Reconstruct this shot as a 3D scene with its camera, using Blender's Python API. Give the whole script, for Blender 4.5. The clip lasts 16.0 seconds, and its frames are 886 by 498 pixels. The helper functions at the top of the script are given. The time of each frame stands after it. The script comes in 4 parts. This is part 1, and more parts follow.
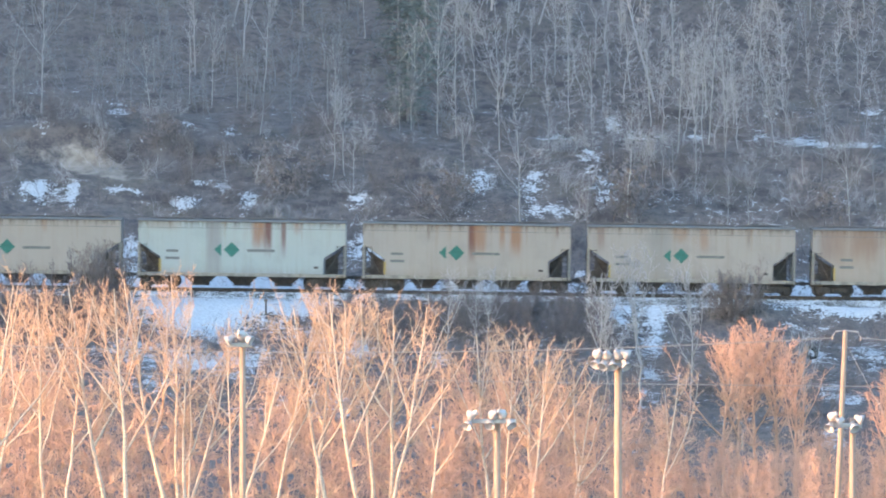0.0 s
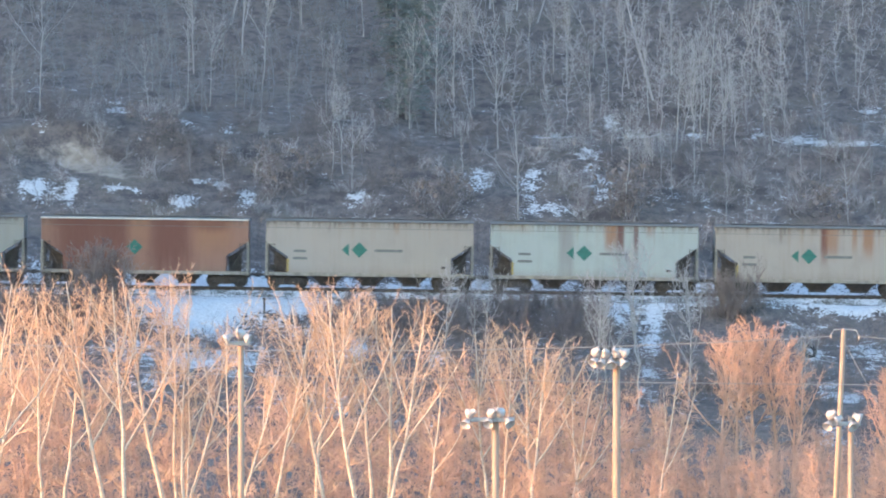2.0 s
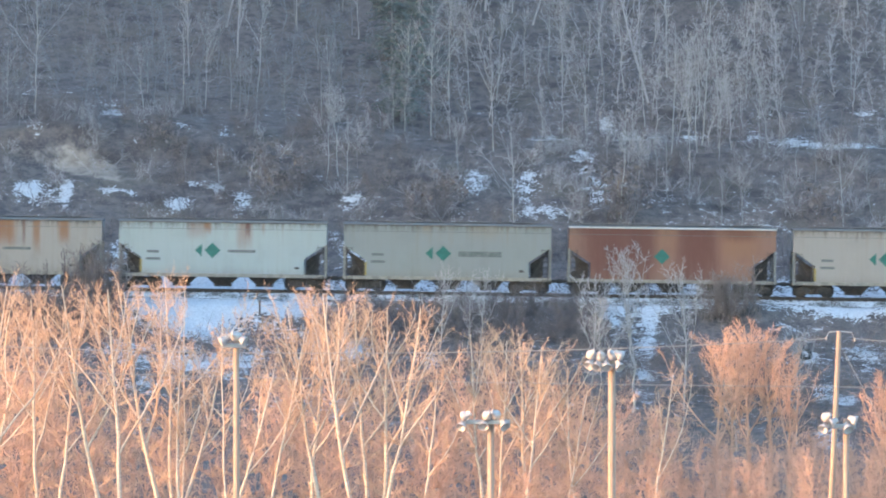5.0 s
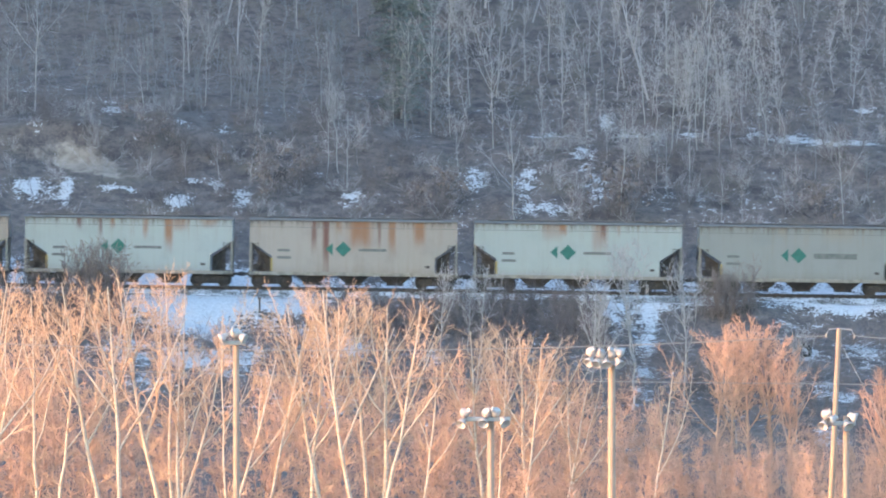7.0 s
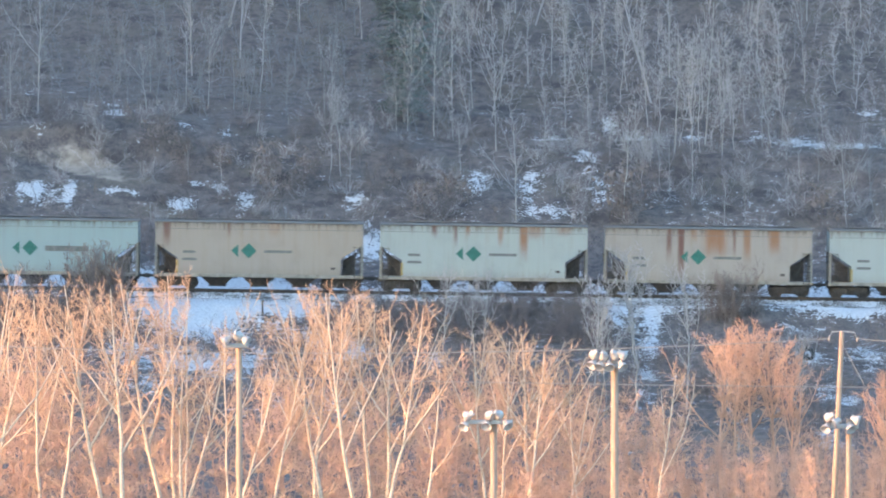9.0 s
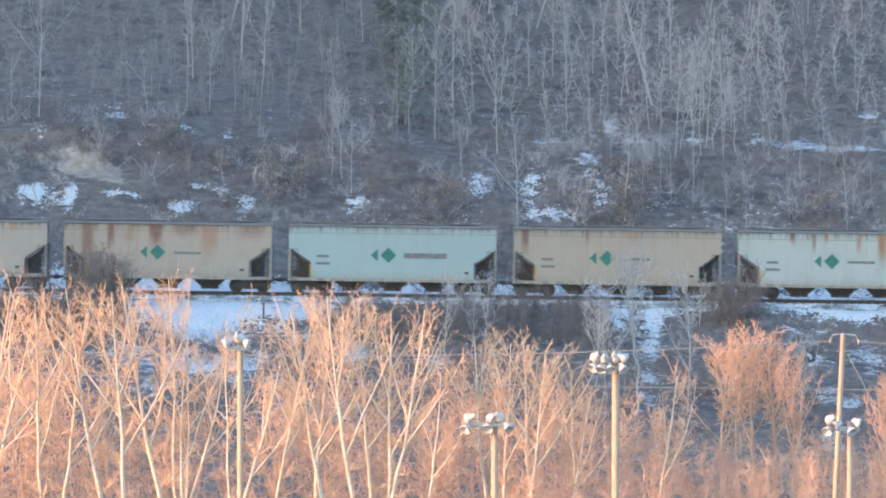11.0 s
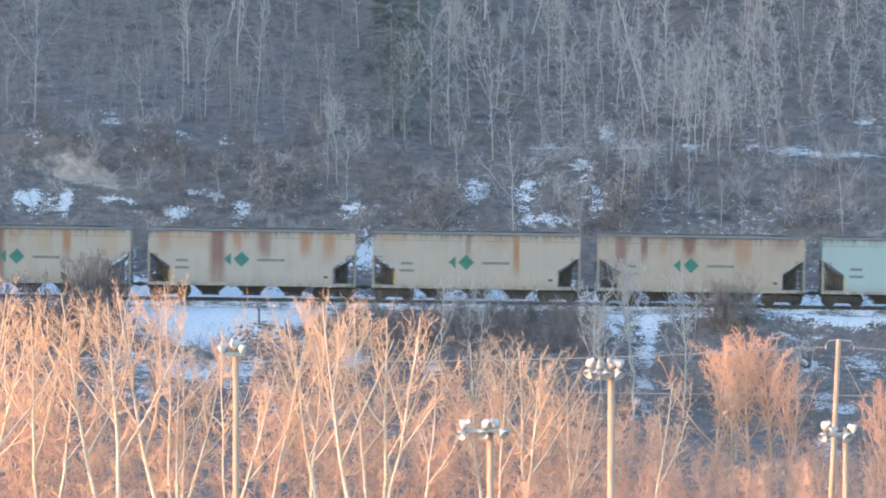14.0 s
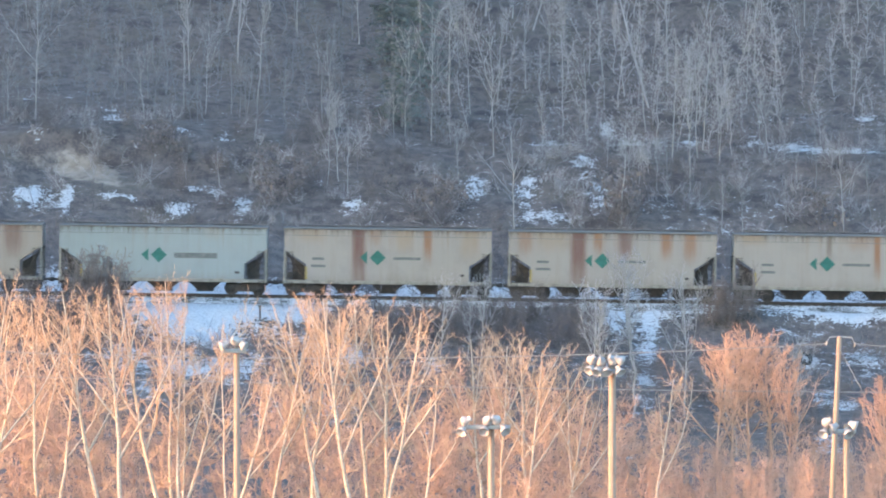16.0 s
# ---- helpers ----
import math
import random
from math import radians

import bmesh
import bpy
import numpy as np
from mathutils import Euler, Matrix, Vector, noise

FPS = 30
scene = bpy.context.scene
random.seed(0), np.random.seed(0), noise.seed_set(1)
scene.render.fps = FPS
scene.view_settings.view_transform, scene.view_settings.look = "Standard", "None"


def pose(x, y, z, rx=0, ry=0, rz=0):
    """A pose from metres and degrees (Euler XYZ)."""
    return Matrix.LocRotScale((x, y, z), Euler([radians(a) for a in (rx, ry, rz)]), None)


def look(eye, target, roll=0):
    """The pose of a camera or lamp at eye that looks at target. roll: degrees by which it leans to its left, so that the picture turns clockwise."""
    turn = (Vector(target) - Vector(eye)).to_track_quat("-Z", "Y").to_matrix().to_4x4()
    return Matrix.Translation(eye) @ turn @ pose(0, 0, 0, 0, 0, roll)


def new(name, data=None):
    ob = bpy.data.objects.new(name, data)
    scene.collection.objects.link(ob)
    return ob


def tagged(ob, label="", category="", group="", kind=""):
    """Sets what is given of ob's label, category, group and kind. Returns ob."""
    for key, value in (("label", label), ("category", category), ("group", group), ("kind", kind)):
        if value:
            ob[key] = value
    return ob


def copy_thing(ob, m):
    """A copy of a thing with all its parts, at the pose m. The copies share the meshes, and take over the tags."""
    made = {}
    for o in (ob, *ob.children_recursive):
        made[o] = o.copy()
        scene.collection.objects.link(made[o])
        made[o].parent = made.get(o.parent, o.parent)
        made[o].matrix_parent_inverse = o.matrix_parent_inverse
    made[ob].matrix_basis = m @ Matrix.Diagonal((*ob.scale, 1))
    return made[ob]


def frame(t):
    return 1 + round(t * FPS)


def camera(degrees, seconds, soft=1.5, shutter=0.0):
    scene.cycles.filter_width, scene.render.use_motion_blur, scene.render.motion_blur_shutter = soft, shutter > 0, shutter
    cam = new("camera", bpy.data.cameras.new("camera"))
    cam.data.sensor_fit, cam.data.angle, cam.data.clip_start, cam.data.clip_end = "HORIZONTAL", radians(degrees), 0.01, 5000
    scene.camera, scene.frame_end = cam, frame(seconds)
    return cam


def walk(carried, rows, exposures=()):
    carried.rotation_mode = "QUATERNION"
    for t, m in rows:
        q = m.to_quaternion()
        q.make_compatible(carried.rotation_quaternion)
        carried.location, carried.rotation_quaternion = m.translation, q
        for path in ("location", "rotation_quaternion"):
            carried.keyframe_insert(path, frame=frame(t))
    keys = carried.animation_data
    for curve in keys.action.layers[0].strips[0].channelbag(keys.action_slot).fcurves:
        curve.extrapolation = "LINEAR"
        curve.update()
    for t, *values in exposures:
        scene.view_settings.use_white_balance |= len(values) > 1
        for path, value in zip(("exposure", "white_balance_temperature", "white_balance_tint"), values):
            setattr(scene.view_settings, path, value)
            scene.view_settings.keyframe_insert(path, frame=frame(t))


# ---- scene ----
F0 = -1.2397  # tilt of the view, degrees
cam = camera(8.071, 16.0, soft=1.9, shutter=0.35)
SWAY = [(0.0, 0.0, 0.0), (0.5, -0.012, 0.0025), (1.0, -0.011, -0.0024), (1.5, -0.0074, -0.0225), (2.0, -0.0142, -0.0141),
        (2.5, -0.0275, -0.0165), (3.0, -0.0194, -0.0124), (3.5, -0.0284, -0.0146), (4.0, -0.046, -0.0046), (6.5, -0.0599, 0.0102),
        (7.0, -0.0577, -0.0192), (7.5, -0.0569, -0.0062), (8.0, -0.0376, -0.0095), (8.5, -0.0471, -0.0084), (9.0, -0.0314, 0.0072)]
SWAY += [(11.5, -0.0213, 0.0304), (12.0, -0.045, 0.0347), (12.5, -0.0749, 0.0537), (13.0, -0.0681, 0.0648), (13.5, -0.0814, 0.0602),
         (14.0, -0.0618, 0.0845), (14.5, -0.0582, 0.0907), (15.0, -0.0558, 0.0765), (15.5, -0.0523, 0.0643), (16.0, -0.0537, 0.0539)]
walk(cam, [(t, pose(0, 0, 12, 90 + F0 + up, 0, turn)) for t, turn, up in SWAY], [(0, 1.81), (1.5, 1.72), (4, 1.70), (8, 1.73), (16, 1.74)])

# ---- light: low sun down the valley, clear dusk sky ----
SUN_UP, SUN_SIDE = 3.5, 70.0
world = bpy.data.worlds.new("dusk_sky")
scene.world = world
world.use_nodes = True
wn = world.node_tree
sky = wn.nodes.new("ShaderNodeTexSky")
sky.sky_type, sky.sun_disc = "NISHITA", False
sky.sun_elevation, sky.sun_rotation = radians(SUN_UP + 4), radians(180 + SUN_SIDE)
sky.air_density, sky.dust_density, sky.ozone_density = 1.0, 1.0, 2.0
wn.nodes["Background"].inputs[1].default_value = 0.3
wn.links.new(sky.outputs[0], wn.nodes["Background"].inputs[0])
sun = new("sun", bpy.data.lights.new("sun", "SUN"))
sun.data.energy, sun.data.angle, sun.data.color = 2.65, radians(0.5), (1.0, 0.47, 0.235)
sun_way = Vector((-math.sin(radians(SUN_SIDE)), -math.cos(radians(SUN_SIDE)), math.tan(radians(SUN_UP))))
sun.matrix_basis = look(sun_way * 100, (0, 0, 0))


# ---- materials ----
class Nodes:
    """A node material under construction."""

    def __init__(self, name, rough=0.8, metal=0.0):
        self.mat = bpy.data.materials.new(name)
        self.mat.use_nodes = True
        self.tree = self.mat.node_tree
        self.bsdf = self.tree.nodes["Principled BSDF"]
        self.bsdf.inputs["Roughness"].default_value = rough
        self.bsdf.inputs["Metallic"].default_value = metal
        self.coord = self.tree.nodes.new("ShaderNodeTexCoord").outputs["Object"]

    def put(self, socket, value):
        if hasattr(value, "is_linked"):
            self.tree.links.new(value, socket)
        else:
            socket.default_value = value

    def math(self, op, a, b=0.0, c=0.0):
        n = self.tree.nodes.new("ShaderNodeMath")
        n.operation = op
        for s, v in zip(n.inputs, (a, b, c)):
            self.put(s, v)
        return n.outputs[0]

    def noise(self, scale, detail=4.0, stretch=None, rough=0.6, coord=None):
        n = self.tree.nodes.new("ShaderNodeTexNoise")
        n.inputs["Scale"].default_value, n.inputs["Detail"].default_value = scale, detail
        n.inputs["Roughness"].default_value = rough
        src = coord or self.coord
        if stretch:
            m = self.tree.nodes.new("ShaderNodeMapping")
            m.inputs["Scale"].default_value = stretch
            self.tree.links.new(src, m.inputs[0])
            src = m.outputs[0]
        self.tree.links.new(src, n.inputs["Vector"])
        return n.outputs[0]

    def span(self, v, a, b, lo=0.0, hi=1.0):
        n = self.tree.nodes.new("ShaderNodeMapRange")
        n.interpolation_type = "SMOOTHSTEP"
        for s, x in zip(n.inputs, (v, a, b, lo, hi)):
            self.put(s, x)
        return n.outputs[0]

    def mix(self, f, a, b):
        n = self.tree.nodes.new("ShaderNodeMix")
        n.data_type = "RGBA"
        self.put(n.inputs["Factor"], f)
        for s, v in ((n.inputs[6], a), (n.inputs[7], b)):
            self.put(s, v if hasattr(v, "is_linked") else (*v, 1.0))
        return n.outputs[2]

    def axes(self):
        n = self.tree.nodes.new("ShaderNodeSeparateXYZ")
        self.tree.links.new(self.coord, n.inputs[0])
        return n.outputs

    def attr(self, name):
        n = self.tree.nodes.new("ShaderNodeAttribute")
        n.attribute_name = name
        return n.outputs["Fac"]

    def random(self):
        return self.tree.nodes.new("ShaderNodeObjectInfo").outputs["Random"]

    def island(self):
        return self.tree.nodes.new("ShaderNodeNewGeometry").outputs["Random Per Island"]

    def bump(self, v, strength, dist):
        n = self.tree.nodes.new("ShaderNodeBump")
        n.inputs["Strength"].default_value, n.inputs["Distance"].default_value = strength, dist
        self.tree.links.new(v, n.inputs["Height"])
        self.tree.links.new(n.outputs[0], self.bsdf.inputs["Normal"])

    def done(self, colour):
        self.put(self.bsdf.inputs["Base Color"], colour if hasattr(colour, "is_linked") else (*colour, 1.0))
        return self.mat


def two_tone(name, a, b, scale=3.0, rough=0.8, metal=0.0, stretch=None, bump=0.0, per=""):
    n = Nodes(name, rough, metal)
    f = n.math("ADD", n.math("MULTIPLY", n.noise(scale, 5, stretch), 0.65), n.math("MULTIPLY", n.noise(scale * 7, 3, stretch), 0.35))
    f = n.span(f, 0.34, 0.66)
    if per == "island":
        f = n.math("ADD", n.math("MULTIPLY", f, 0.4), n.math("MULTIPLY", n.island(), 0.6))
    if per == "object":
        f = n.math("ADD", n.math("MULTIPLY", f, 0.4), n.math("MULTIPLY", n.random(), 0.6))
    if bump:
        n.bump(n.noise(scale * 6, 4), 0.5, bump)
    return n.done(n.mix(f, a, b))


RUST = {"r": (0.135, 0.05, 0.037), "o": (0.27, 0.13, 0.068), "t": (0.32, 0.22, 0.14), "g": (0.21, 0.205, 0.20), "d": (0.16, 0.12, 0.10), "w": (0.75, 0.73, 0.68)}


def hopper_paint(name, base, grime, stains):
    """Weathered car paint; stains: (left, right, from the top down, strength, colour), metres from the car's middle."""
    n = Nodes(name, 0.55)
    x, y, z = n.axes()
    streak = n.noise(1.0, 4, (5.0, 0.3, 0.25))
    fine = n.noise(1.0, 3, (22.0, 1.0, 0.8))
    cloud = n.noise(0.7, 4)
    dark = [c * 0.62 for c in base]
    c = n.mix(n.math("MULTIPLY", n.span(streak, 0.45, 0.75), 0.55 * grime), base, [c * f for c, f in zip(base, (0.78, 0.68, 0.55))])
    c = n.mix(n.math("MULTIPLY", n.span(cloud, 0.45, 0.7), 0.35 * grime), c, dark)
    drop = n.math("SUBTRACT", 4.50, z)
    # soot run-off under the roof edge
    ragged = n.math("ADD", drop, n.math("MULTIPLY", n.math("SUBTRACT", fine, 0.5), 1.6))
    run = n.math("MULTIPLY", n.span(ragged, 0.55, -0.05), n.span(streak, 0.36, 0.6))
    c = n.mix(n.math("MULTIPLY", run, 0.8), c, (0.105, 0.082, 0.07))
    drip = n.noise(1.0, 3, (9.0, 0.4, 0.12))
    weep = n.math("MULTIPLY", n.span(n.math("ADD", drop, n.math("MULTIPLY", cloud, 1.4)), 2.9, 0.7), n.span(drip, 0.56, 0.70))
    c = n.mix(n.math("MULTIPLY", weep, 0.65 * grime), c, (0.27, 0.145, 0.075))
    scuff = n.noise(2.6, 5, (1.0, 1.0, 1.6))
    c = n.mix(n.math("MULTIPLY", n.span(scuff, 0.6, 0.72), 0.3 * grime), c, [v * 1.25 for v in base])
    low = n.math("MULTIPLY", n.span(z, 1.7, 1.0), n.span(fine, 0.3, 0.7))
    c = n.mix(n.math("MULTIPLY", low, 0.45), c, (0.20, 0.16, 0.12))
    for a, b, length, strength, key in stains:
        mid, half = (a + b) / 2, abs(b - a) / 2 + 0.04
        d = n.math("DIVIDE", n.math("ABSOLUTE", n.math("SUBTRACT", x, mid)), half)
        d = n.math("ADD", d, n.math("MULTIPLY", n.math("SUBTRACT", fine, 0.5), 1.1))
        side = n.span(d, 1.4, 0.45)
        e = n.math("ADD", n.math("DIVIDE", drop, length), n.math("MULTIPLY", n.math("SUBTRACT", streak, 0.5), 1.2))
        m = n.math("MULTIPLY", side, n.span(e, 1.25, 0.4))
        m = n.math("MULTIPLY", m, n.span(fine, 0.2, 0.6, 0.7, 1.0))
        c = n.mix(n.math("MULTIPLY", m, min(1.0, strength * 1.2)), c, RUST[key])
    n.bump(n.noise(9, 3), 0.25, 0.01)
    return n.done(c)


# grimy steel, its darks lifted in colour for haze in the air
STEEL = two_tone("hazed_dark_grimy_steel", (0.05, 0.045, 0.045), (0.11, 0.092, 0.082), 4, 0.7, 0.2)
ROOFING = two_tone("grimy_grey_roof_paint", (0.125, 0.116, 0.112), (0.21, 0.198, 0.19), 1.2, 0.95, 0.0, (0.4, 1, 1))
GALV = two_tone("weathered_galvanised_steel", (0.36, 0.36, 0.36), (0.52, 0.52, 0.51), 3, 0.45, 0.5)
FRAME_PAINT = two_tone("weathered_cream_frame_paint", (0.19, 0.17, 0.145), (0.33, 0.30, 0.26), 2, 0.6)
GREEN = two_tone("faded_green_paint", (0.016, 0.105, 0.085), (0.03, 0.165, 0.135), 2.5, 0.5)
INK = two_tone("faded_grey_lettering", (0.09, 0.10, 0.10), (0.19, 0.195, 0.19), 3, 0.6)
YELLOW = two_tone("yellow_reflective_tape", (0.30, 0.21, 0.06), (0.40, 0.29, 0.10), 6, 0.4)
UNDERFRAME = two_tone("rusty_grey_underframe_paint", (0.075, 0.064, 0.06), (0.15, 0.125, 0.115), 3, 0.85)
RAIL = two_tone("rusty_rail_steel", (0.05, 0.038, 0.034), (0.12, 0.10, 0.09), 8, 0.6, 0.4)
TIE = two_tone("creosoted_tie", (0.04, 0.033, 0.028), (0.10, 0.085, 0.07), 5, 0.9)
BIRCH = two_tone("pale_birch_bark", (0.43, 0.36, 0.28), (0.70, 0.63, 0.53), 1.6, 0.75, 0, (3, 3, 9))
TWIG = two_tone("pinkish_brown_twigs", (0.42, 0.29, 0.195), (0.64, 0.47, 0.34), 0.8, 0.8, per="island")
BRUSH = two_tone("dull_pink_brush_twigs", (0.40, 0.265, 0.20), (0.58, 0.40, 0.31), 0.8, 0.85, per="island")
REDTWIG = two_tone("reddish_twigs", (0.50, 0.31, 0.22), (0.68, 0.45, 0.34), 0.8, 0.8, per="island")
BARK = two_tone("grey_hill_bark", (0.21, 0.20, 0.195), (0.40, 0.38, 0.37), 1.2, 0.85, 0, (2, 2, 0.5), per="object")
PALEBARK = two_tone("pale_grey_birch_bark", (0.31, 0.29, 0.285), (0.48, 0.455, 0.44), 1.2, 0.85, 0, (2, 2, 0.5))
# hill twigs greyed and paled: distance haze put into the colour
DUSK = two_tone("hazed_dusky_hill_twigs", (0.18, 0.178, 0.188), (0.31, 0.305, 0.315), 0.8, 0.9, per="island")
HAZE = two_tone("hazed_grey_brown_hill_twigs", (0.30, 0.275, 0.28), (0.50, 0.46, 0.46), 0.8, 0.9, per="island")
SCRUB = two_tone("dark_scrub_twigs", (0.10, 0.087, 0.09), (0.25, 0.21, 0.21), 0.5, 0.9, per="island")
DRYLEAF = two_tone("dry_brown_leaves", (0.18, 0.145, 0.135), (0.29, 0.24, 0.225), 2, 0.8, per="island")
NEEDLE = two_tone("dark_conifer_needles", (0.125, 0.145, 0.14), (0.20, 0.22, 0.21), 2, 0.8, per="island")
POLEWOOD = two_tone("weathered_yellowish_wood_pole", (0.34, 0.24, 0.17), (0.47, 0.35, 0.26), 3, 0.85, 0, (8, 8, 0.6), 0.01)
WHITE = two_tone("white_enamel_lamp_shade", (0.42, 0.405, 0.395), (0.57, 0.55, 0.54), 4, 0.35)
WIRE = two_tone("grey_aluminium_cable", (0.30, 0.28, 0.26), (0.42, 0.40, 0.37), 5, 0.5, 0.3)
RUBBER = two_tone("black_tyre_rubber", (0.012, 0.012, 0.013), (0.03, 0.03, 0.032), 6, 0.7)


def ground_material():
    n = Nodes("leaf_litter_scrub_ground_with_old_snow", 0.95)
    snow_f, soil_f = n.attr("snow"), n.attr("soil")
    big, mid, small = n.noise(0.25, 5), n.noise(1.3, 5), n.noise(6.0, 4)
    # litter tones lifted too, so the colour carries some distance haze
    c = n.mix(n.span(mid, 0.35, 0.65), (0.085, 0.075, 0.076), (0.175, 0.145, 0.138))
    c = n.mix(n.math("MULTIPLY", n.span(small, 0.45, 0.62), 0.6), c, (0.20, 0.158, 0.14))
    c = n.mix(n.math("MULTIPLY", n.span(big, 0.5, 0.7), 0.5), c, (0.15, 0.13, 0.105))
    c = n.mix(n.math("MULTIPLY", n.span(n.noise(0.45, 3), 0.52, 0.66), 0.65), c, (0.055, 0.048, 0.051))
    clay = n.mix(n.span(mid, 0.3, 0.7), (0.225, 0.19, 0.163), (0.36, 0.31, 0.268))
    rough_edge = n.math("MULTIPLY", n.math("SUBTRACT", mid, 0.5), 1.0)
    c = n.mix(n.span(n.math("ADD", soil_f, rough_edge), 0.25, 0.7), c, clay)
    edge = n.math("ADD", n.math("MULTIPLY", n.math("SUBTRACT", small, 0.5), 2.4), n.math("MULTIPLY", n.math("SUBTRACT", mid, 0.5), 2.0))
    s = n.span(n.math("ADD", snow_f, edge), 0.46, 0.56)
    snow = n.mix(n.span(small, 0.3, 0.7), (0.45, 0.455, 0.485), (0.62, 0.625, 0.65))
    c = n.mix(s, c, snow)
    n.bump(n.math("ADD", n.math("MULTIPLY", s, 0.4), small), 0.7, 0.12)
    return n.done(c)


# ---- meshes ----
def unit(v):
    return v / (math.sqrt(v[0] * v[0] + v[1] * v[1] + v[2] * v[2]) + 1e-9)


def cross(a, b):
    return np.array((a[1] * b[2] - a[2] * b[1], a[2] * b[0] - a[0] * b[2], a[0] * b[1] - a[1] * b[0]))


class Geo:
    """Vertices and faces gathered for one mesh."""

    def __init__(self):
        self.v, self.f, self.n = [], [], 0

    def add(self, verts, faces):
        verts = np.asarray(verts, float).reshape(-1, 3)
        for face in faces:
            self.f.append([i + self.n for i in face])
        self.v.append(verts)
        self.n += len(verts)
        return self

    def box(self, x0, x1, y0, y1, z0, z1, b=0.0):
        """A box; b chamfers its long edges along x."""
        prof = [(y0 + b, z0), (y1 - b, z0), (y1, z0 + b), (y1, z1 - b), (y1 - b, z1), (y0 + b, z1), (y0, z1 - b), (y0, z0 + b)] if b else [(y0, z0), (y1, z0), (y1, z1), (y0, z1)]
        k = len(prof)
        v = [(x0, p, q) for p, q in prof] + [(x1, p, q) for p, q in prof]
        f = [[i, (i + 1) % k, k + (i + 1) % k, k + i] for i in range(k)] + [list(range(k))[::-1], list(range(k, 2 * k))]
        return self.add(v, f)

    def prism_y(self, prof, y0, y1):
        """A profile in x and z, drawn out along y."""
        k = len(prof)
        v = [(p, y0, q) for p, q in prof] + [(p, y1, q) for p, q in prof]
        f = [[i, k + i, k + (i + 1) % k, (i + 1) % k] for i in range(k)] + [list(range(k)), list(range(k, 2 * k))[::-1]]
        return self.add(v, f)

    def tube(self, pts, radii, n=6, caps=False):
        pts, radii = np.asarray(pts, float), np.asarray(radii, float)
        d = unit(pts[-1] - pts[0])
        a = unit(cross(d, (0.31, 0.95, 0.07) if abs(d[1]) < 0.8 else (1.0, 0.1, 0.2)))
        b = cross(d, a)
        w = np.arange(n) * 2 * np.pi / n
        ring = np.cos(w)[:, None] * a + np.sin(w)[:, None] * b
        v = (pts[:, None] + radii[:, None, None] * ring).reshape(-1, 3)
        f = [[i * n + j, i * n + (j + 1) % n, (i + 1) * n + (j + 1) % n, (i + 1) * n + j] for i in range(len(pts) - 1) for j in range(n)]
        if caps:
            f += [list(range(n))[::-1], [(len(pts) - 1) * n + j for j in range(n)]]
        return self.add(v, f)

    def twig(self, pts, r):
        """A three-sided shoot that runs out to a point."""
        pts = np.asarray(pts, float)
        d = unit(pts[-1] - pts[0])
        a = unit(cross(d, (0.31, 0.95, 0.07) if abs(d[1]) < 0.8 else (1.0, 0.1, 0.2)))
        b = cross(d, a)
        ring = np.array((a, -0.5 * a + 0.87 * b, -0.5 * a - 0.87 * b))
        k = len(pts) - 1
        v = [p + ring * (r * (1 - 0.5 * i / k)) for i, p in enumerate(pts[:-1])] + [pts[-1:]]
        f = [[i * 3 + j, i * 3 + (j + 1) % 3, i * 3 + 3 + (j + 1) % 3, i * 3 + 3 + j] for i in range(k - 1) for j in range(3)]
        f += [[k * 3 - 3, k * 3 - 2, k * 3], [k * 3 - 2, k * 3 - 1, k * 3], [k * 3 - 1, k * 3 - 3, k * 3]]
        return self.add(np.concatenate(v), f)

    def lathe_y(self, prof, n=16, centre=(0, 0, 0)):
        """A profile of (radius, y), turned round the y axis."""
        k = len(prof)
        w = np.arange(n) * 2 * np.pi / n
        v = [(centre[0] + r * math.cos(a), centre[1] + y, centre[2] + r * math.sin(a)) for a in w for r, y in prof]
        f = [[j * k + i, j * k + i + 1, ((j + 1) % n) * k + i + 1, ((j + 1) % n) * k + i] for j in range(n) for i in range(k - 1)]
        return self.add(v, f)

    def arrays(self):
        return np.concatenate(self.v), self.f

    def mesh(self, name, material, smooth=False):
        v, f = self.arrays()
        me = bpy.data.meshes.new(name)
        flat = np.fromiter((i for face in f for i in face), np.int32)
        size = np.fromiter((len(face) for face in f), np.int32)
        fill(me, v, flat, size, smooth)
        me.materials.append(material)
        return me


def fill(me, v, flat, size, smooth=False):
    me.vertices.add(len(v))
    me.vertices.foreach_set("co", np.asarray(v, np.float32).ravel())
    me.loops.add(len(flat))
    me.loops.foreach_set("vertex_index", np.asarray(flat, np.int32))
    me.polygons.add(len(size))
    starts = np.r_[0, np.cumsum(size)[:-1]].astype(np.int32)
    me.polygons.foreach_set("loop_start", starts)
    me.polygons.foreach_set("loop_total", np.asarray(size, np.int32))
    me.polygons.foreach_set("use_smooth", np.full(len(size), smooth))
    me.update(calc_edges=True)
    me.validate()


def merged(name, pieces, material):
    """One mesh out of many placed copies: pieces of (verts, flat triangles, 4 x 4 pose)."""
    vs, fs, n = [], [], 0
    for v, tris, m in pieces:
        m = np.array(m)
        vs.append(v @ m[:3, :3].T + m[:3, 3])
        fs.append(tris + n)
        n += len(v)
    me = bpy.data.meshes.new(name)
    flat = np.concatenate(fs)
    fill(me, np.concatenate(vs), flat, np.full(len(flat) // 3, 3))
    me.materials.append(material)
    return me


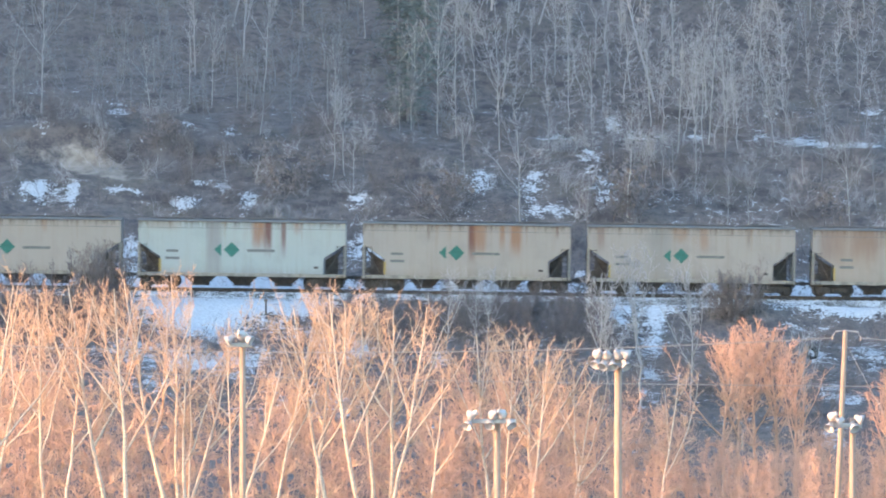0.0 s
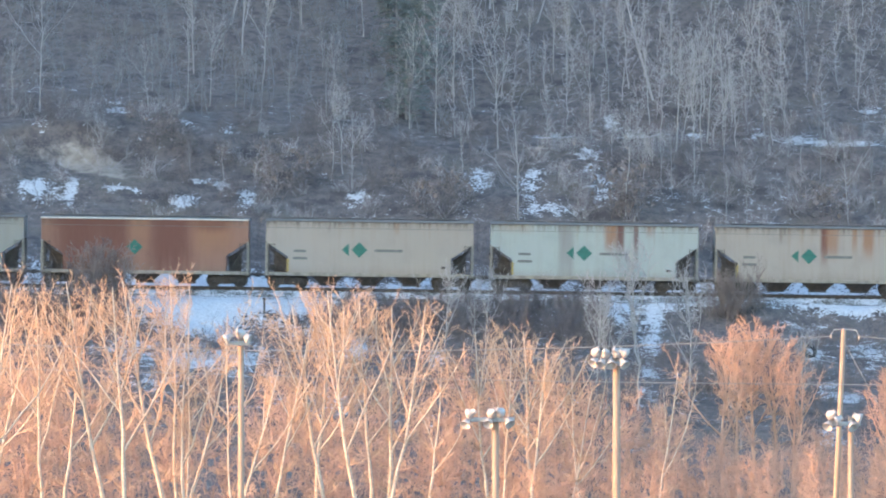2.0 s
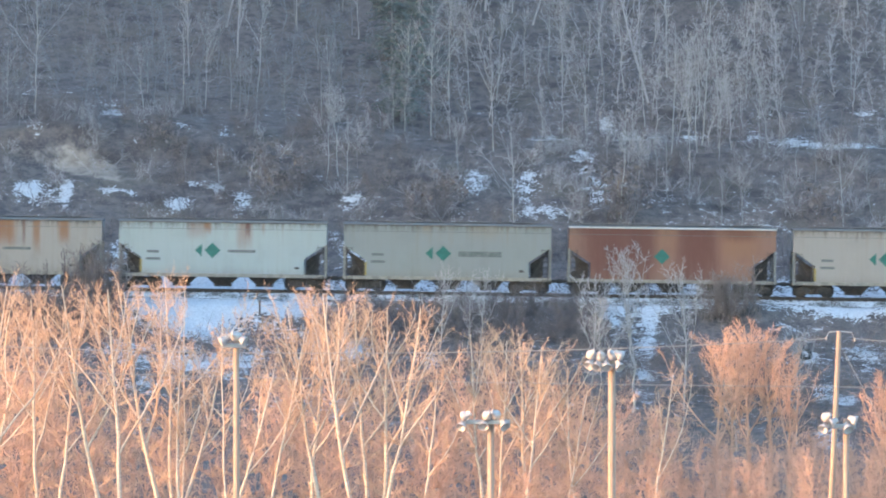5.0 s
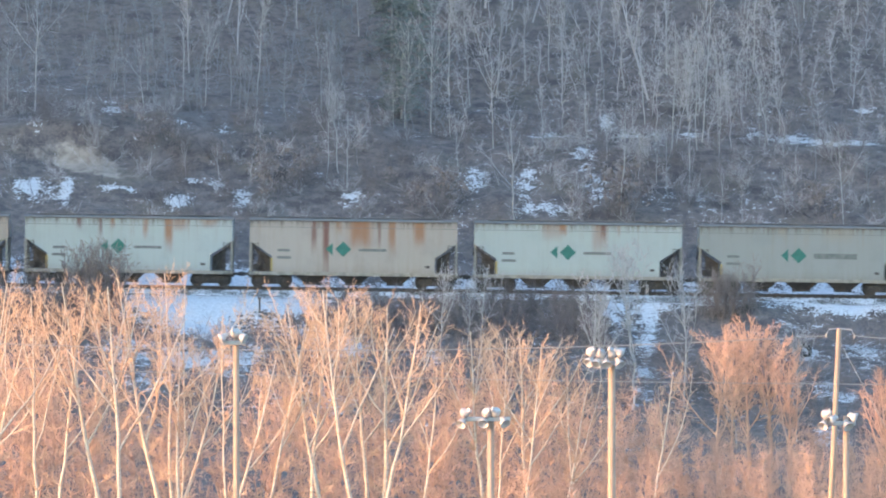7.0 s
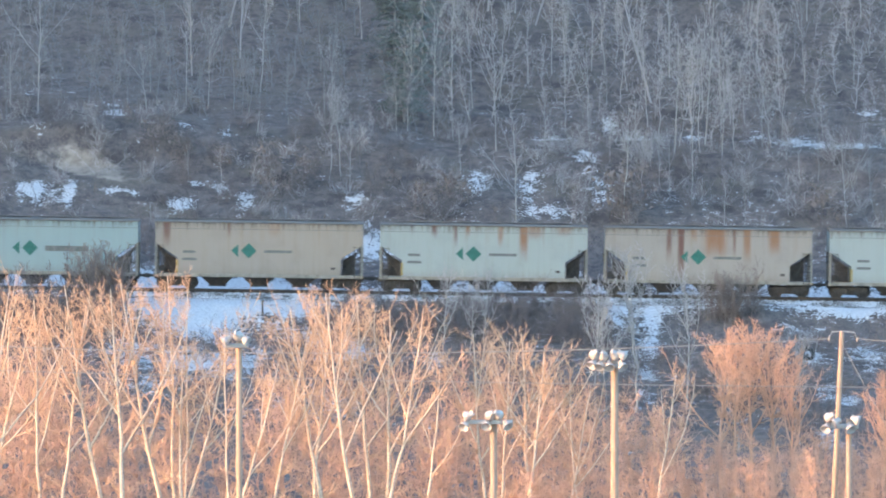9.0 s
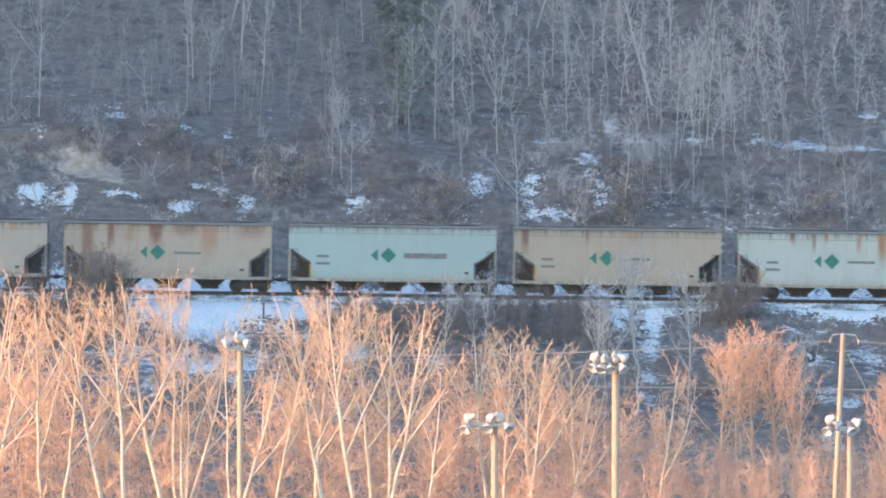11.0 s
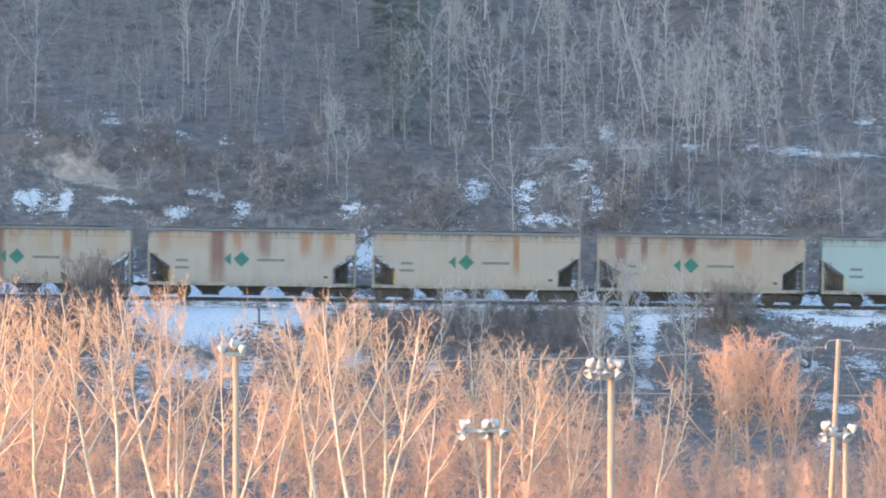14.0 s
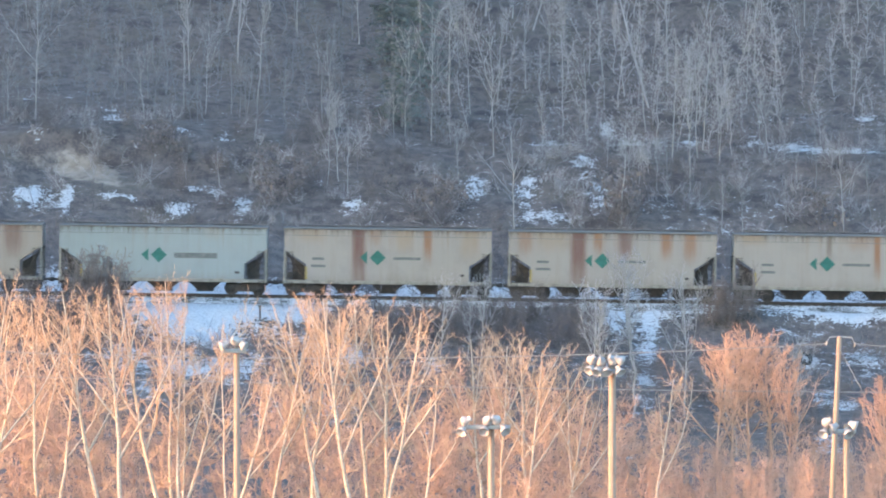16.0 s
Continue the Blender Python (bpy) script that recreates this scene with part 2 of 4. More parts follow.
def part(name, mesh, parent=None, label="", at=None):
    ob = new(name, mesh)
    ob.parent = parent
    if at is not None:
        ob.matrix_basis = at
    if label:
        ob["label"] = label
    return ob


# ---- the land ----
GRADE = -0.0142  # the line falls to the right
TRACK_Y = 420.0


def smooth(a, b, v):
    t = np.clip((v - a) / (b - a), 0, 1)
    return t * t * (3 - 2 * t)


def lattice(x, y, seed):
    """Smooth value noise in -1 to 1, one cell a metre."""
    xi, yi = np.floor(x), np.floor(y)
    u, w = x - xi, y - yi
    u, w = u * u * (3 - 2 * u), w * w * (3 - 2 * w)

    def h(i, j):
        s = np.sin(i * 127.1 + j * 311.7 + seed * 74.7) * 43758.5453
        return 2 * (s - np.floor(s)) - 1

    return (h(xi, yi) * (1 - u) + h(xi + 1, yi) * u) * (1 - w) + (h(xi, yi + 1) * (1 - u) + h(xi + 1, yi + 1) * u) * w


def fbm(x, y, scale, seed, octaves=4):
    x, y = np.asarray(x, float) / scale, np.asarray(y, float) / scale
    return sum(lattice(x * 2 ** o, y * 2 ** o, seed + o) * 0.5 ** o for o in range(octaves)) / 1.6


PROFILE_Y = (-4000, -900, -200, -8, 8, 100, 340, 362, 398, 409, 412.5, 414, 426, 429, 436, 444, 452, 456, 462, 470, 500, 560, 700, 1000, 4000)
PROFILE_Z = (60, 40, 16, 10.4, 10.4, -8, -8, -7.4, -3.6, -1.9, -0.60, -0.48, -0.48, 0.1, 2.6, 6.2, 9.7, 10.2, 10.7, 13.5, 27, 55, 110, 140, 170)


def ground(x, y):
    x, y = np.asarray(x, float), np.asarray(y, float)
    # unseen spur far left, added and doubled in height to shade the train
    shade_spur = 310 * smooth(-300, -500, x) + 140 * smooth(-500, -800, x)
    ye = y + shade_spur
    z = np.interp(ye, PROFILE_Y, PROFILE_Z)
    z = np.where(ye > 430, z * (1 + 1.0 * smooth(-300, -480, x)), z)
    # the terrace fades out towards the left
    z = z + np.where((ye > 446) & (ye < 475), 1.4 * smooth(5, -12, x) * smooth(446, 458, ye) * smooth(475, 462, ye), 0)
    z = z + GRADE * np.clip(x, -300, 300) * smooth(350, 400, y) * smooth(620, 480, y)
    rough = smooth(3, 9, np.abs(y - TRACK_Y)) * smooth(10, 60, np.abs(y) + np.abs(x) * 0.2)
    z = z + rough * (0.55 * fbm(x, y, 7, 3) * smooth(355, 375, y) + 0.22 * fbm(x, y, 1.6, 9, 3) * smooth(355, 375, y) + 0.8 * fbm(x, y, 60, 5, 2))
    # a small slip of bare clay in the bank
    slip = np.exp(-(((x + 26.5) / 4.2) ** 2 + ((y - 450.5) / 3.2) ** 2))
    return z + 0.9 * slip * np.sign(y - 450.5) * smooth(0, 1.2, np.abs(y - 450.5))


# snow lying in hollows: x, y, half-width, half-depth, weight
SNOW = [(-28.8, 444.5, 1.1, 1.6, 0.9), (-26.2, 444.5, 0.5, 2.9, 0.9), (-23.2, 444.6, 0.8, 0.8, 0.9), (-21.7, 444.3, 0.4, 0.6, 0.9), (-17.4, 446.2, 0.6, 0.6, 0.9), (-18.3, 443.2, 1.2, 1.3, 0.9), (-15.6, 445.5, 0.6, 1.1, 0.9), (-13.7, 443.4, 0.9, 2.1, 0.9), (-5.8, 444.3, 0.7, 0.9, 0.7), (2.9, 446.5, 1.2, 3.2, 0.78), (7.1, 447.9, 1.6, 2.5, 0.58), (8.0, 442.2, 2.7, 1.6, 0.78), (10.6, 450.3, 1.4, 4.2, 0.68), (11.9, 445.3, 1.4, 2.0, 0.48), (6.2, 445.1, 0.8, 2.9, 0.58), (-23.9, 459.5, 1.0, 3.4, 0.7), (-21.0, 453.8, 0.6, 1.3, 0.6), (-28.8, 451.8, 0.8, 2.3, 0.6)]
SNOW += [(-15.3, 453.6, 0.7, 1.9, 0.6), (-18.5, 453.7, 1.0, 0.9, 0.5), (-25.8, 451.5, 0.6, 0.3, 0.5), (-21.7, 451.1, 0.3, 0.3, 0.7), (-7.8, 449.6, 0.9, 0.4, 0.5), (8.5, 458.6, 2.2, 1.0, 0.8), (14.4, 462.1, 2.4, 1.5, 0.7), (18.1, 462.2, 1.6, 0.6, 0.6), (23.1, 461.6, 1.2, 2.2, 0.8), (25.6, 458.8, 1.6, 2.6, 0.9), (29.3, 454.8, 3.6, 2.9, 0.95), (32.0, 467.0, 1.2, 0.8, 0.6), (12.6, 465.1, 0.6, 2.4, 0.6), (-21.7, 435.3, 1.0, 3.3, 0.8), (-5.0, 437.3, 1.8, 3.2, 0.9), (9.6, 432.8, 0.6, 0.7, 0.9), (-30.3, 465.8, 0.6, 2.0, 0.5), (-5.0, 451.3, 0.4, 0.4, 0.4)]
SNOW += [(-16.9, 412.5, 3.8, 4.0, 0.52), (-11.3, 412.5, 3.2, 4.0, 0.42), (-17.1, 409.2, 1.6, 2.5, 0.62), (-14.5, 409.2, 1.6, 4.0, 0.72), (-12.2, 395.5, 1.0, 4.0, 0.62), (-15.4, 395.1, 2.0, 4.0, 0.52), (-5.2, 400.8, 1.1, 4.0, 0.72), (-0.1, 394.5, 0.9, 4.0, 0.62), (-8.1, 403.5, 1.6, 3.8, 0.3), (11.5, 412.5, 0.9, 4.0, 0.59), (14.1, 411.7, 0.6, 4.0, 0.68), (13.7, 406.0, 0.7, 4.0, 0.68), (13.0, 394.4, 0.7, 4.0, 0.59), (23.9, 387.7, 0.8, 4.0, 0.69), (23.8, 399.5, 0.7, 3.0, 0.81), (27.2, 401.8, 1.4, 4.0, 0.73), (25.0, 383.1, 1.1, 4.0, 0.81), (22.8, 366.9, 0.9, 4.0, 0.81)]
SNOW += [(27.1, 412.5, 2.4, 1.5, 0.56), (12.2, 382.0, 1.0, 4.0, 0.42)]


def snow_cover(x, y):
    s = 0.02 - 0.12 * smooth(432, 436, y) + 0.36 * fbm(x, y, 6.0, 21) + 0.25 * fbm(x, y, 1.6, 31)
    s = s - 0.35 * smooth(462, 480, y) - 0.25 * smooth(395, 330, y)
    s = s + (0.56 - 0.30 * smooth(-9, -7, x) * smooth(12, 10, x) - 0.14 * smooth(10, 12, x)) * smooth(411, 412.3, y) * smooth(417.5, 416, y) * smooth(-23, -20.8, x)
    s = s + (0.9 - 0.3 * smooth(-10, -6, x)) * smooth(423, 424.5, y) * smooth(433, 430, y)
    s = s + 0.24 * smooth(-2, -6, x) * smooth(-24, -20, x) * smooth(360, 370, y) * smooth(413, 411, y)
    for bx, by, rx, ry, k in SNOW:
        s = s + k * np.exp(-(((x - bx) / rx) ** 2 + ((y - by) / ry) ** 2) ** 1.1)
    return s


def stretch(lo, hi, a, b, step, n, reach):
    inner = np.arange(a, b + step / 2, step)
    grow = np.linspace(0, 1, n + 1)[1:] ** reach
    return np.r_[(a - (a - lo) * grow)[::-1], inner, b + (hi - b) * grow]


def build_ground():
    xs = stretch(-4000, 4000, -36, 36, 0.4, 45, 2.6)
    ys = np.r_[stretch(-4000, 355, 330, 355, 5, 40, 2.2)[:-40], np.arange(356, 402, 0.7), np.arange(402.2, 474, 0.4), np.arange(477, 600, 4), np.linspace(604, 800, 18), np.linspace(840, 4000, 16)]
    ys = np.unique(ys)
    X, Y = np.meshgrid(xs, ys)
    Z = ground(X, Y)
    v = np.c_[X.ravel(), Y.ravel(), Z.ravel()]
    nx, ny = len(xs), len(ys)
    i = (np.arange(ny - 1)[:, None] * nx + np.arange(nx - 1)).ravel()
    quads = np.c_[i, i + 1, i + nx + 1, i + nx].ravel()
    me = bpy.data.meshes.new("ground")
    fill(me, v, quads, np.full(len(quads) // 4, 4), True)
    for name, values in (("snow", snow_cover(X, Y)), ("soil", 0.95 * np.exp(-(((X + 24.7) / 2.5) ** 2 + ((Y - 448.5 + 0.5 * (X + 24.7)) / 1.7) ** 2) ** 2) + 0.42 * np.exp(-(((X + 29.5) / 2.6) ** 2 + ((Y - 449.6) / 1.1) ** 2)) + 0.36 * np.exp(-(((X + 20.6) / 1.8) ** 2 + ((Y - 446.2) / 1.0) ** 2)))):
        a = me.attributes.new(name, "FLOAT", "POINT")
        a.data.foreach_set("value", values.ravel().astype(np.float32))
    me.materials.append(ground_material())
    tagged(new("ground", me), "brown scrubby valley floor and bank with old snow patches", "ground", kind="structure")


build_ground()


def track_point(x):
    return GRADE * x + 0.08


def build_track():
    track = tagged(new("railway_track"), "snowy single railway track with rusty rails on ties", "railway track", kind="structure")
    prof = [(-0.075, -0.17), (0.075, -0.17), (0.075, -0.15), (0.012, -0.13), (0.012, -0.05), (0.036, -0.04), (0.036, 0.0), (-0.036, 0.0), (-0.036, -0.04), (-0.012, -0.05), (-0.012, -0.13), (-0.075, -0.15)]
    for side in (-0.755, 0.755):
        g = Geo()
        k = len(prof)
        v = [(x, TRACK_Y + side + p, track_point(x) + q) for x in (-285.0, 262.0) for p, q in prof]
        g.add(v, [[i, (i + 1) % k, k + (i + 1) % k, k + i] for i in range(k)])
        part("rail", g.mesh("rail", RAIL), track)
    tie = Geo().box(-0.115, 0.115, -1.3, 1.3, -0.36, -0.175).mesh("tie", TIE)
    for i in range(-60, 61):
        x = i * 0.55
        part("tie", tie, track, at=pose(x, TRACK_Y, track_point(x)))
    # ballast shoulder under the ties
    g = Geo()
    v = [(x, TRACK_Y + p, track_point(x) + q) for x in (-285.0, 262.0) for p, q in ((-3.2, -0.75), (-1.7, -0.195), (1.7, -0.195), (3.2, -0.75))]
    g.add(v, [[0, 1, 5, 4], [1, 2, 6, 5], [2, 3, 7, 6]])
    part("ballast", g.mesh("ballast", BALLAST), track)


def ballast_material():
    n = Nodes("snowy_ballast", 0.95)
    a, b = n.noise(9, 4), n.noise(0.8, 4)
    c = n.mix(n.span(a, 0.35, 0.65), (0.07, 0.065, 0.06), (0.20, 0.19, 0.18))
    c = n.mix(n.span(n.math("ADD", n.math("MULTIPLY", a, 0.5), n.math("MULTIPLY", b, 0.5)), 0.44, 0.54), c, (0.60, 0.62, 0.66))
    n.bump(a, 0.8, 0.06)
    return n.done(c)


BALLAST = ballast_material()
build_track()

# ---- the train ----
SIDE = [(-6.915, 4.50), (-6.915, 3.08), (-5.44, 2.12), (-5.44, 1.06), (5.44, 1.06), (5.44, 2.12), (6.915, 3.08), (6.915, 4.50)]
HALF_W = 1.60
MESHES = {}


def shared(key, make):
    if key not in MESHES:
        MESHES[key] = make()
    return MESHES[key]


def body_geo():
    g = Geo().prism_y(SIDE, -HALF_W, HALF_W)
    return g


def roof_geo():
    prof = [(-HALF_W - 0.05, 4.46), (-HALF_W - 0.05, 4.52), (-1.2, 4.59), (-0.55, 4.63), (0.55, 4.63), (1.2, 4.59), (HALF_W + 0.05, 4.52), (HALF_W + 0.05, 4.46)]
    v = [(x, p, q) for x in (-6.95, 6.95) for p, q in prof]
    k = len(prof)
    return Geo().add(v, [[i, (i + 1) % k, k + (i + 1) % k, k + i] for i in range(k)] + [list(range(k))[::-1], list(range(k, 2 * k))])


def bay_geo():
    top, bottom = (1.34, 1.35, 1.07), (0.50, 0.75, 0.30)
    v = [(sx * w, sy * d, z) for w, d, z in (bottom, top) for sx, sy in ((-1, -1), (1, -1), (1, 1), (-1, 1))]
    return Geo().add(v, [[0, 1, 5, 4], [1, 2, 6, 5], [2, 3, 7, 6], [3, 0, 4, 7], [3, 2, 1, 0], [4, 5, 6, 7]])


def gate_geo():
    return Geo().box(-0.58, 0.58, -0.85, 0.85, 0.20, 0.32, 0.03).box(-0.04, 0.04, -1.25, 1.25, 0.22, 0.28)


def ladder_geo():
    g = Geo().box(-0.22, -0.18, -0.03, 0.0, 0.75, 3.0).box(0.18, 0.22, -0.03, 0.0, 0.75, 3.0)
    for i in range(6):
        g.box(-0.18, 0.18, -0.03, -0.005, 0.9 + i * 0.4, 0.93 + i * 0.4)
    return g


def side_frame_geo():
    prof = [(-1.15, 0.46), (-1.15, 0.62), (-0.62, 0.74), (0.62, 0.74), (1.15, 0.62), (1.15, 0.46), (0.85, 0.40), (0.42, 0.22), (-0.42, 0.22), (-0.85, 0.40)]
    g = Geo().prism_y(prof, -0.09, 0.09)
    for x in (-0.22, 0.0, 0.22):
        g.tube([(x, -0.12, 0.24), (x, -0.12, 0.58)], [0.085, 0.085], 8, True)
    for x in (-0.89, 0.89):
        g.lathe_y([(0.0, -0.20), (0.13, -0.20), (0.15, -0.09)], 10, (x, 0, 0.457))
    return g


def wheelset_geo():
    g = Geo()
    for s in (-1, 1):
        g.lathe_y([(0.0, s * 0.80), (0.10, s * 0.83), (0.13, s * 0.79), (0.36, s * 0.77), (0.40, s * 0.82), (0.457, s * 0.81), (0.46, s * 0.74), (0.485, s * 0.70), (0.38, s * 0.69), (0.0, s * 0.72)], 20)
    # a bolted boss makes the turning visible
    for s in (-0.83, 0.83):
        for a in (0, 2.1, 4.2):
            g.lathe_y([(0.0, s + 0.01 * s), (0.03, s + 0.01 * s), (0.035, s - 0.04 * s)], 6, (0.27 * math.cos(a), 0, 0.27 * math.sin(a)))
    g.tube([(0, -0.9, 0), (0, 0.9, 0)], [0.08, 0.08], 8, True)
    return g


def coupler_geo():
    g = Geo().box(0.0, 0.42, -0.09, 0.09, 0.76, 0.94, 0.02)
    return g.box(0.42, 0.66, -0.17, 0.14, 0.70, 1.0, 0.05)


def diamond_geo(half):
    if half:
        prof = [(-0.25, 0.0), (0.22, -0.43), (0.22, 0.43)]
    else:
        prof = [(-0.53, 0.0), (0.0, -0.52), (0.53, 0.0), (0.0, 0.52)]
    return Geo().prism_y(prof, -0.004, 0.0)


def bar_geo(w, h):
    return Geo().prism_y([(-w / 2, -h / 2), (w / 2, -h / 2), (w / 2, h / 2), (-w / 2, h / 2)], -0.004, 0.0)


def mesh_of(key, geo, material, smooth=False):
    return shared(key, lambda: geo().mesh(key, material, smooth))


def hopper_car(label, paint, big_mark=False, light_edge=False):
    """A three-bay covered hopper; its origin lies between the rails at the middle of the car."""
    car = tagged(new("covered_hopper_car"), label, "freight car", "cars of the freight train")
    body = part("body", body_geo().mesh("body", paint), car)
    part("roof", mesh_of("roof", roof_geo, ROOFING), car)
    part("running_board", mesh_of("running_board", lambda: Geo().box(-6.9, 6.9, -0.75, -0.35, 4.70, 4.74).box(-6.9, 6.9, 0.35, 0.75, 4.68, 4.72), ROOFING), car)
    for x in (-4.6, -1.55, 1.55, 4.6):
        part("roof_hatch", mesh_of("roof_hatch", lambda: Geo().box(-1.35, 1.35, -0.30, 0.30, 4.62, 4.72, 0.04), ROOFING), car, at=pose(x, 0, 0))
    for s in (-1, 1):
        y = s * (HALF_W + 0.02)
        part("side_sill", mesh_of("side_sill", lambda: Geo().box(-6.95, 6.95, -0.05, 0.05, 0.84, 1.07, 0.02), FRAME_PAINT), car, at=pose(0, y, 0))
        part("roof_rail", mesh_of("roof_rail", lambda: Geo().box(-6.94, 6.94, -0.04, 0.04, 4.45, 4.53, 0.02), ROOFING) if not light_edge else mesh_of("light_roof_rail", lambda: Geo().box(-6.94, 6.94, -0.045, 0.045, 4.44, 4.56, 0.02), WHITE), car, at=pose(0, s * (HALF_W + 0.05), 0))
        part("belt_rail", mesh_of("belt_rail", lambda: Geo().box(-6.90, 6.90, -0.012, 0.012, 4.03, 4.055), INK), car, at=pose(0, s * (HALF_W + 0.01), 0))
        for x in (-6.86, 6.86):
            part("end_post", mesh_of("end_post", lambda: Geo().box(-0.07, 0.07, -0.06, 0.06, 1.07, 3.05), FRAME_PAINT), car, at=pose(x, s * (HALF_W - 0.05), 0))
            # ladder coloured dark to deepen the shade in the open end
            part("ladder", mesh_of("ladder", ladder_geo, STEEL), car, at=pose(x + (0.32 if x < 0 else -0.32), s * (HALF_W + 0.04), 0, 0, 0, 0 if s < 0 else 180))
    for x in (-2.78, 0.0, 2.78):
        bay = part("hopper_bay", mesh_of("hopper_bay", bay_geo, STEEL), car, "grimy steel discharge hopper", pose(x, 0, 0))
        part("outlet_gate", mesh_of("outlet_gate", gate_geo, STEEL), bay)
    for s in (-1, 1):
        turn = pose(0, 0, 0, 0, 0, 0 if s > 0 else 180)
        part("end_platform", mesh_of("end_platform", lambda: Geo().box(5.5, 7.0, -1.5, 1.5, 0.86, 1.06).box(5.2, 7.0, -0.3, 0.3, 0.62, 0.90), UNDERFRAME), car, at=turn)
        part("coupler", mesh_of("coupler", coupler_geo, STEEL), car, at=turn @ pose(6.9, 0, 0))
        for dy in (-0.9, 0.9):
            part("end_brace", mesh_of("end_brace", lambda: Geo().tube([(5.6, 0, 1.06), (6.85, 0, 3.02)], [0.05, 0.05], 6, True), UNDERFRAME), car, at=turn @ pose(0, dy, 0))
        # added plate: its dark colour stands in for shade in the open end
        part("end_web", mesh_of("end_web", lambda: Geo().prism_y([(5.55, 1.06), (6.42, 1.06), (6.42, 2.55), (5.55, 2.0)], -0.12, 0.12), UNDERFRAME), car, at=turn)
        truck = part("truck", mesh_of("bolster", lambda: Geo().box(-0.22, 0.22, -1.1, 1.1, 0.36, 0.66, 0.04), STEEL), car, "dark cast steel freight truck", pose(s * 5.46, 0, 0))
        for side in (-1, 1):
            part("side_frame", mesh_of("side_frame", side_frame_geo, STEEL), truck, at=pose(0, side * 1.0, 0, 0, 0, 0 if side < 0 else 180))
        for x in (-0.89, 0.89):
            WHEELS.append(part("wheelset", mesh_of("wheelset", wheelset_geo, STEEL), truck, at=pose(x, 0, 0.457)))
    part("air_tank", mesh_of("air_tank", lambda: Geo().tube([(-6.5, -0.5, 1.35), (-6.5, 0.6, 1.35)], [0.22, 0.22], 12, True), STEEL), car)
    part("brake_wheel", mesh_of("brake_wheel", lambda: Geo().tube([(-6.99, 0.5, 2.5), (-6.93, 0.5, 2.5)], [0.28, 0.28], 14, True), STEEL), car)
    face = -HALF_W - 0.001
    mx = -0.28 if big_mark else -0.68
    part("green_diamond", mesh_of("green_diamond", lambda: diamond_geo(False), GREEN), car, "faded green diamond mark", pose(mx, face, 2.62))
    if light_edge:
        return car
    part("green_half_diamond", mesh_of("green_half_diamond", lambda: diamond_geo(True), GREEN), car, "faded green half diamond mark", pose(mx - 0.92, face, 2.62))
    if big_mark:
        part("lettering_bar", mesh_of("large_lettering_bar", lambda: bar_geo(2.85, 0.36), INK), car, "large grey lettering", pose(mx + 2.45, face, 2.60))
    else:
        part("lettering_bar", mesh_of("lettering_bar", lambda: bar_geo(1.85, 0.18), INK), car, "small grey lettering", pose(mx + 1.95, face, 2.58))
    for z, w in ((2.50, 0.80), (2.02, 0.95)):
        part("stencil_bar", mesh_of("stencil_bar_%.2f" % w, lambda: bar_geo(w, 0.17), INK), car, "grey stencilled reporting mark", pose(-4.72 + w * 0.1, face, z))
    part("data_stencil", mesh_of("data_stencil", lambda: bar_geo(0.30, 0.16), STEEL), car, "small black stencil plate", pose(4.95, face, 1.50))
    part("reflective_tape", mesh_of("reflective_tape", lambda: bar_geo(0.14, 0.85), YELLOW), car, "yellow reflective tape", pose(-5.44, face, 1.55))
    return car


CREAM, PALE, GREY, TAN, BLUE = (0.325, 0.292, 0.268), (0.335, 0.375, 0.37), (0.245, 0.255, 0.25), (0.315, 0.272, 0.238), (0.265, 0.345, 0.36)


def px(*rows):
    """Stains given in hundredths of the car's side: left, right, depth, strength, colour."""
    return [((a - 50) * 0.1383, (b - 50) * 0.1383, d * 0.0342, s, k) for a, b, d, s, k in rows]


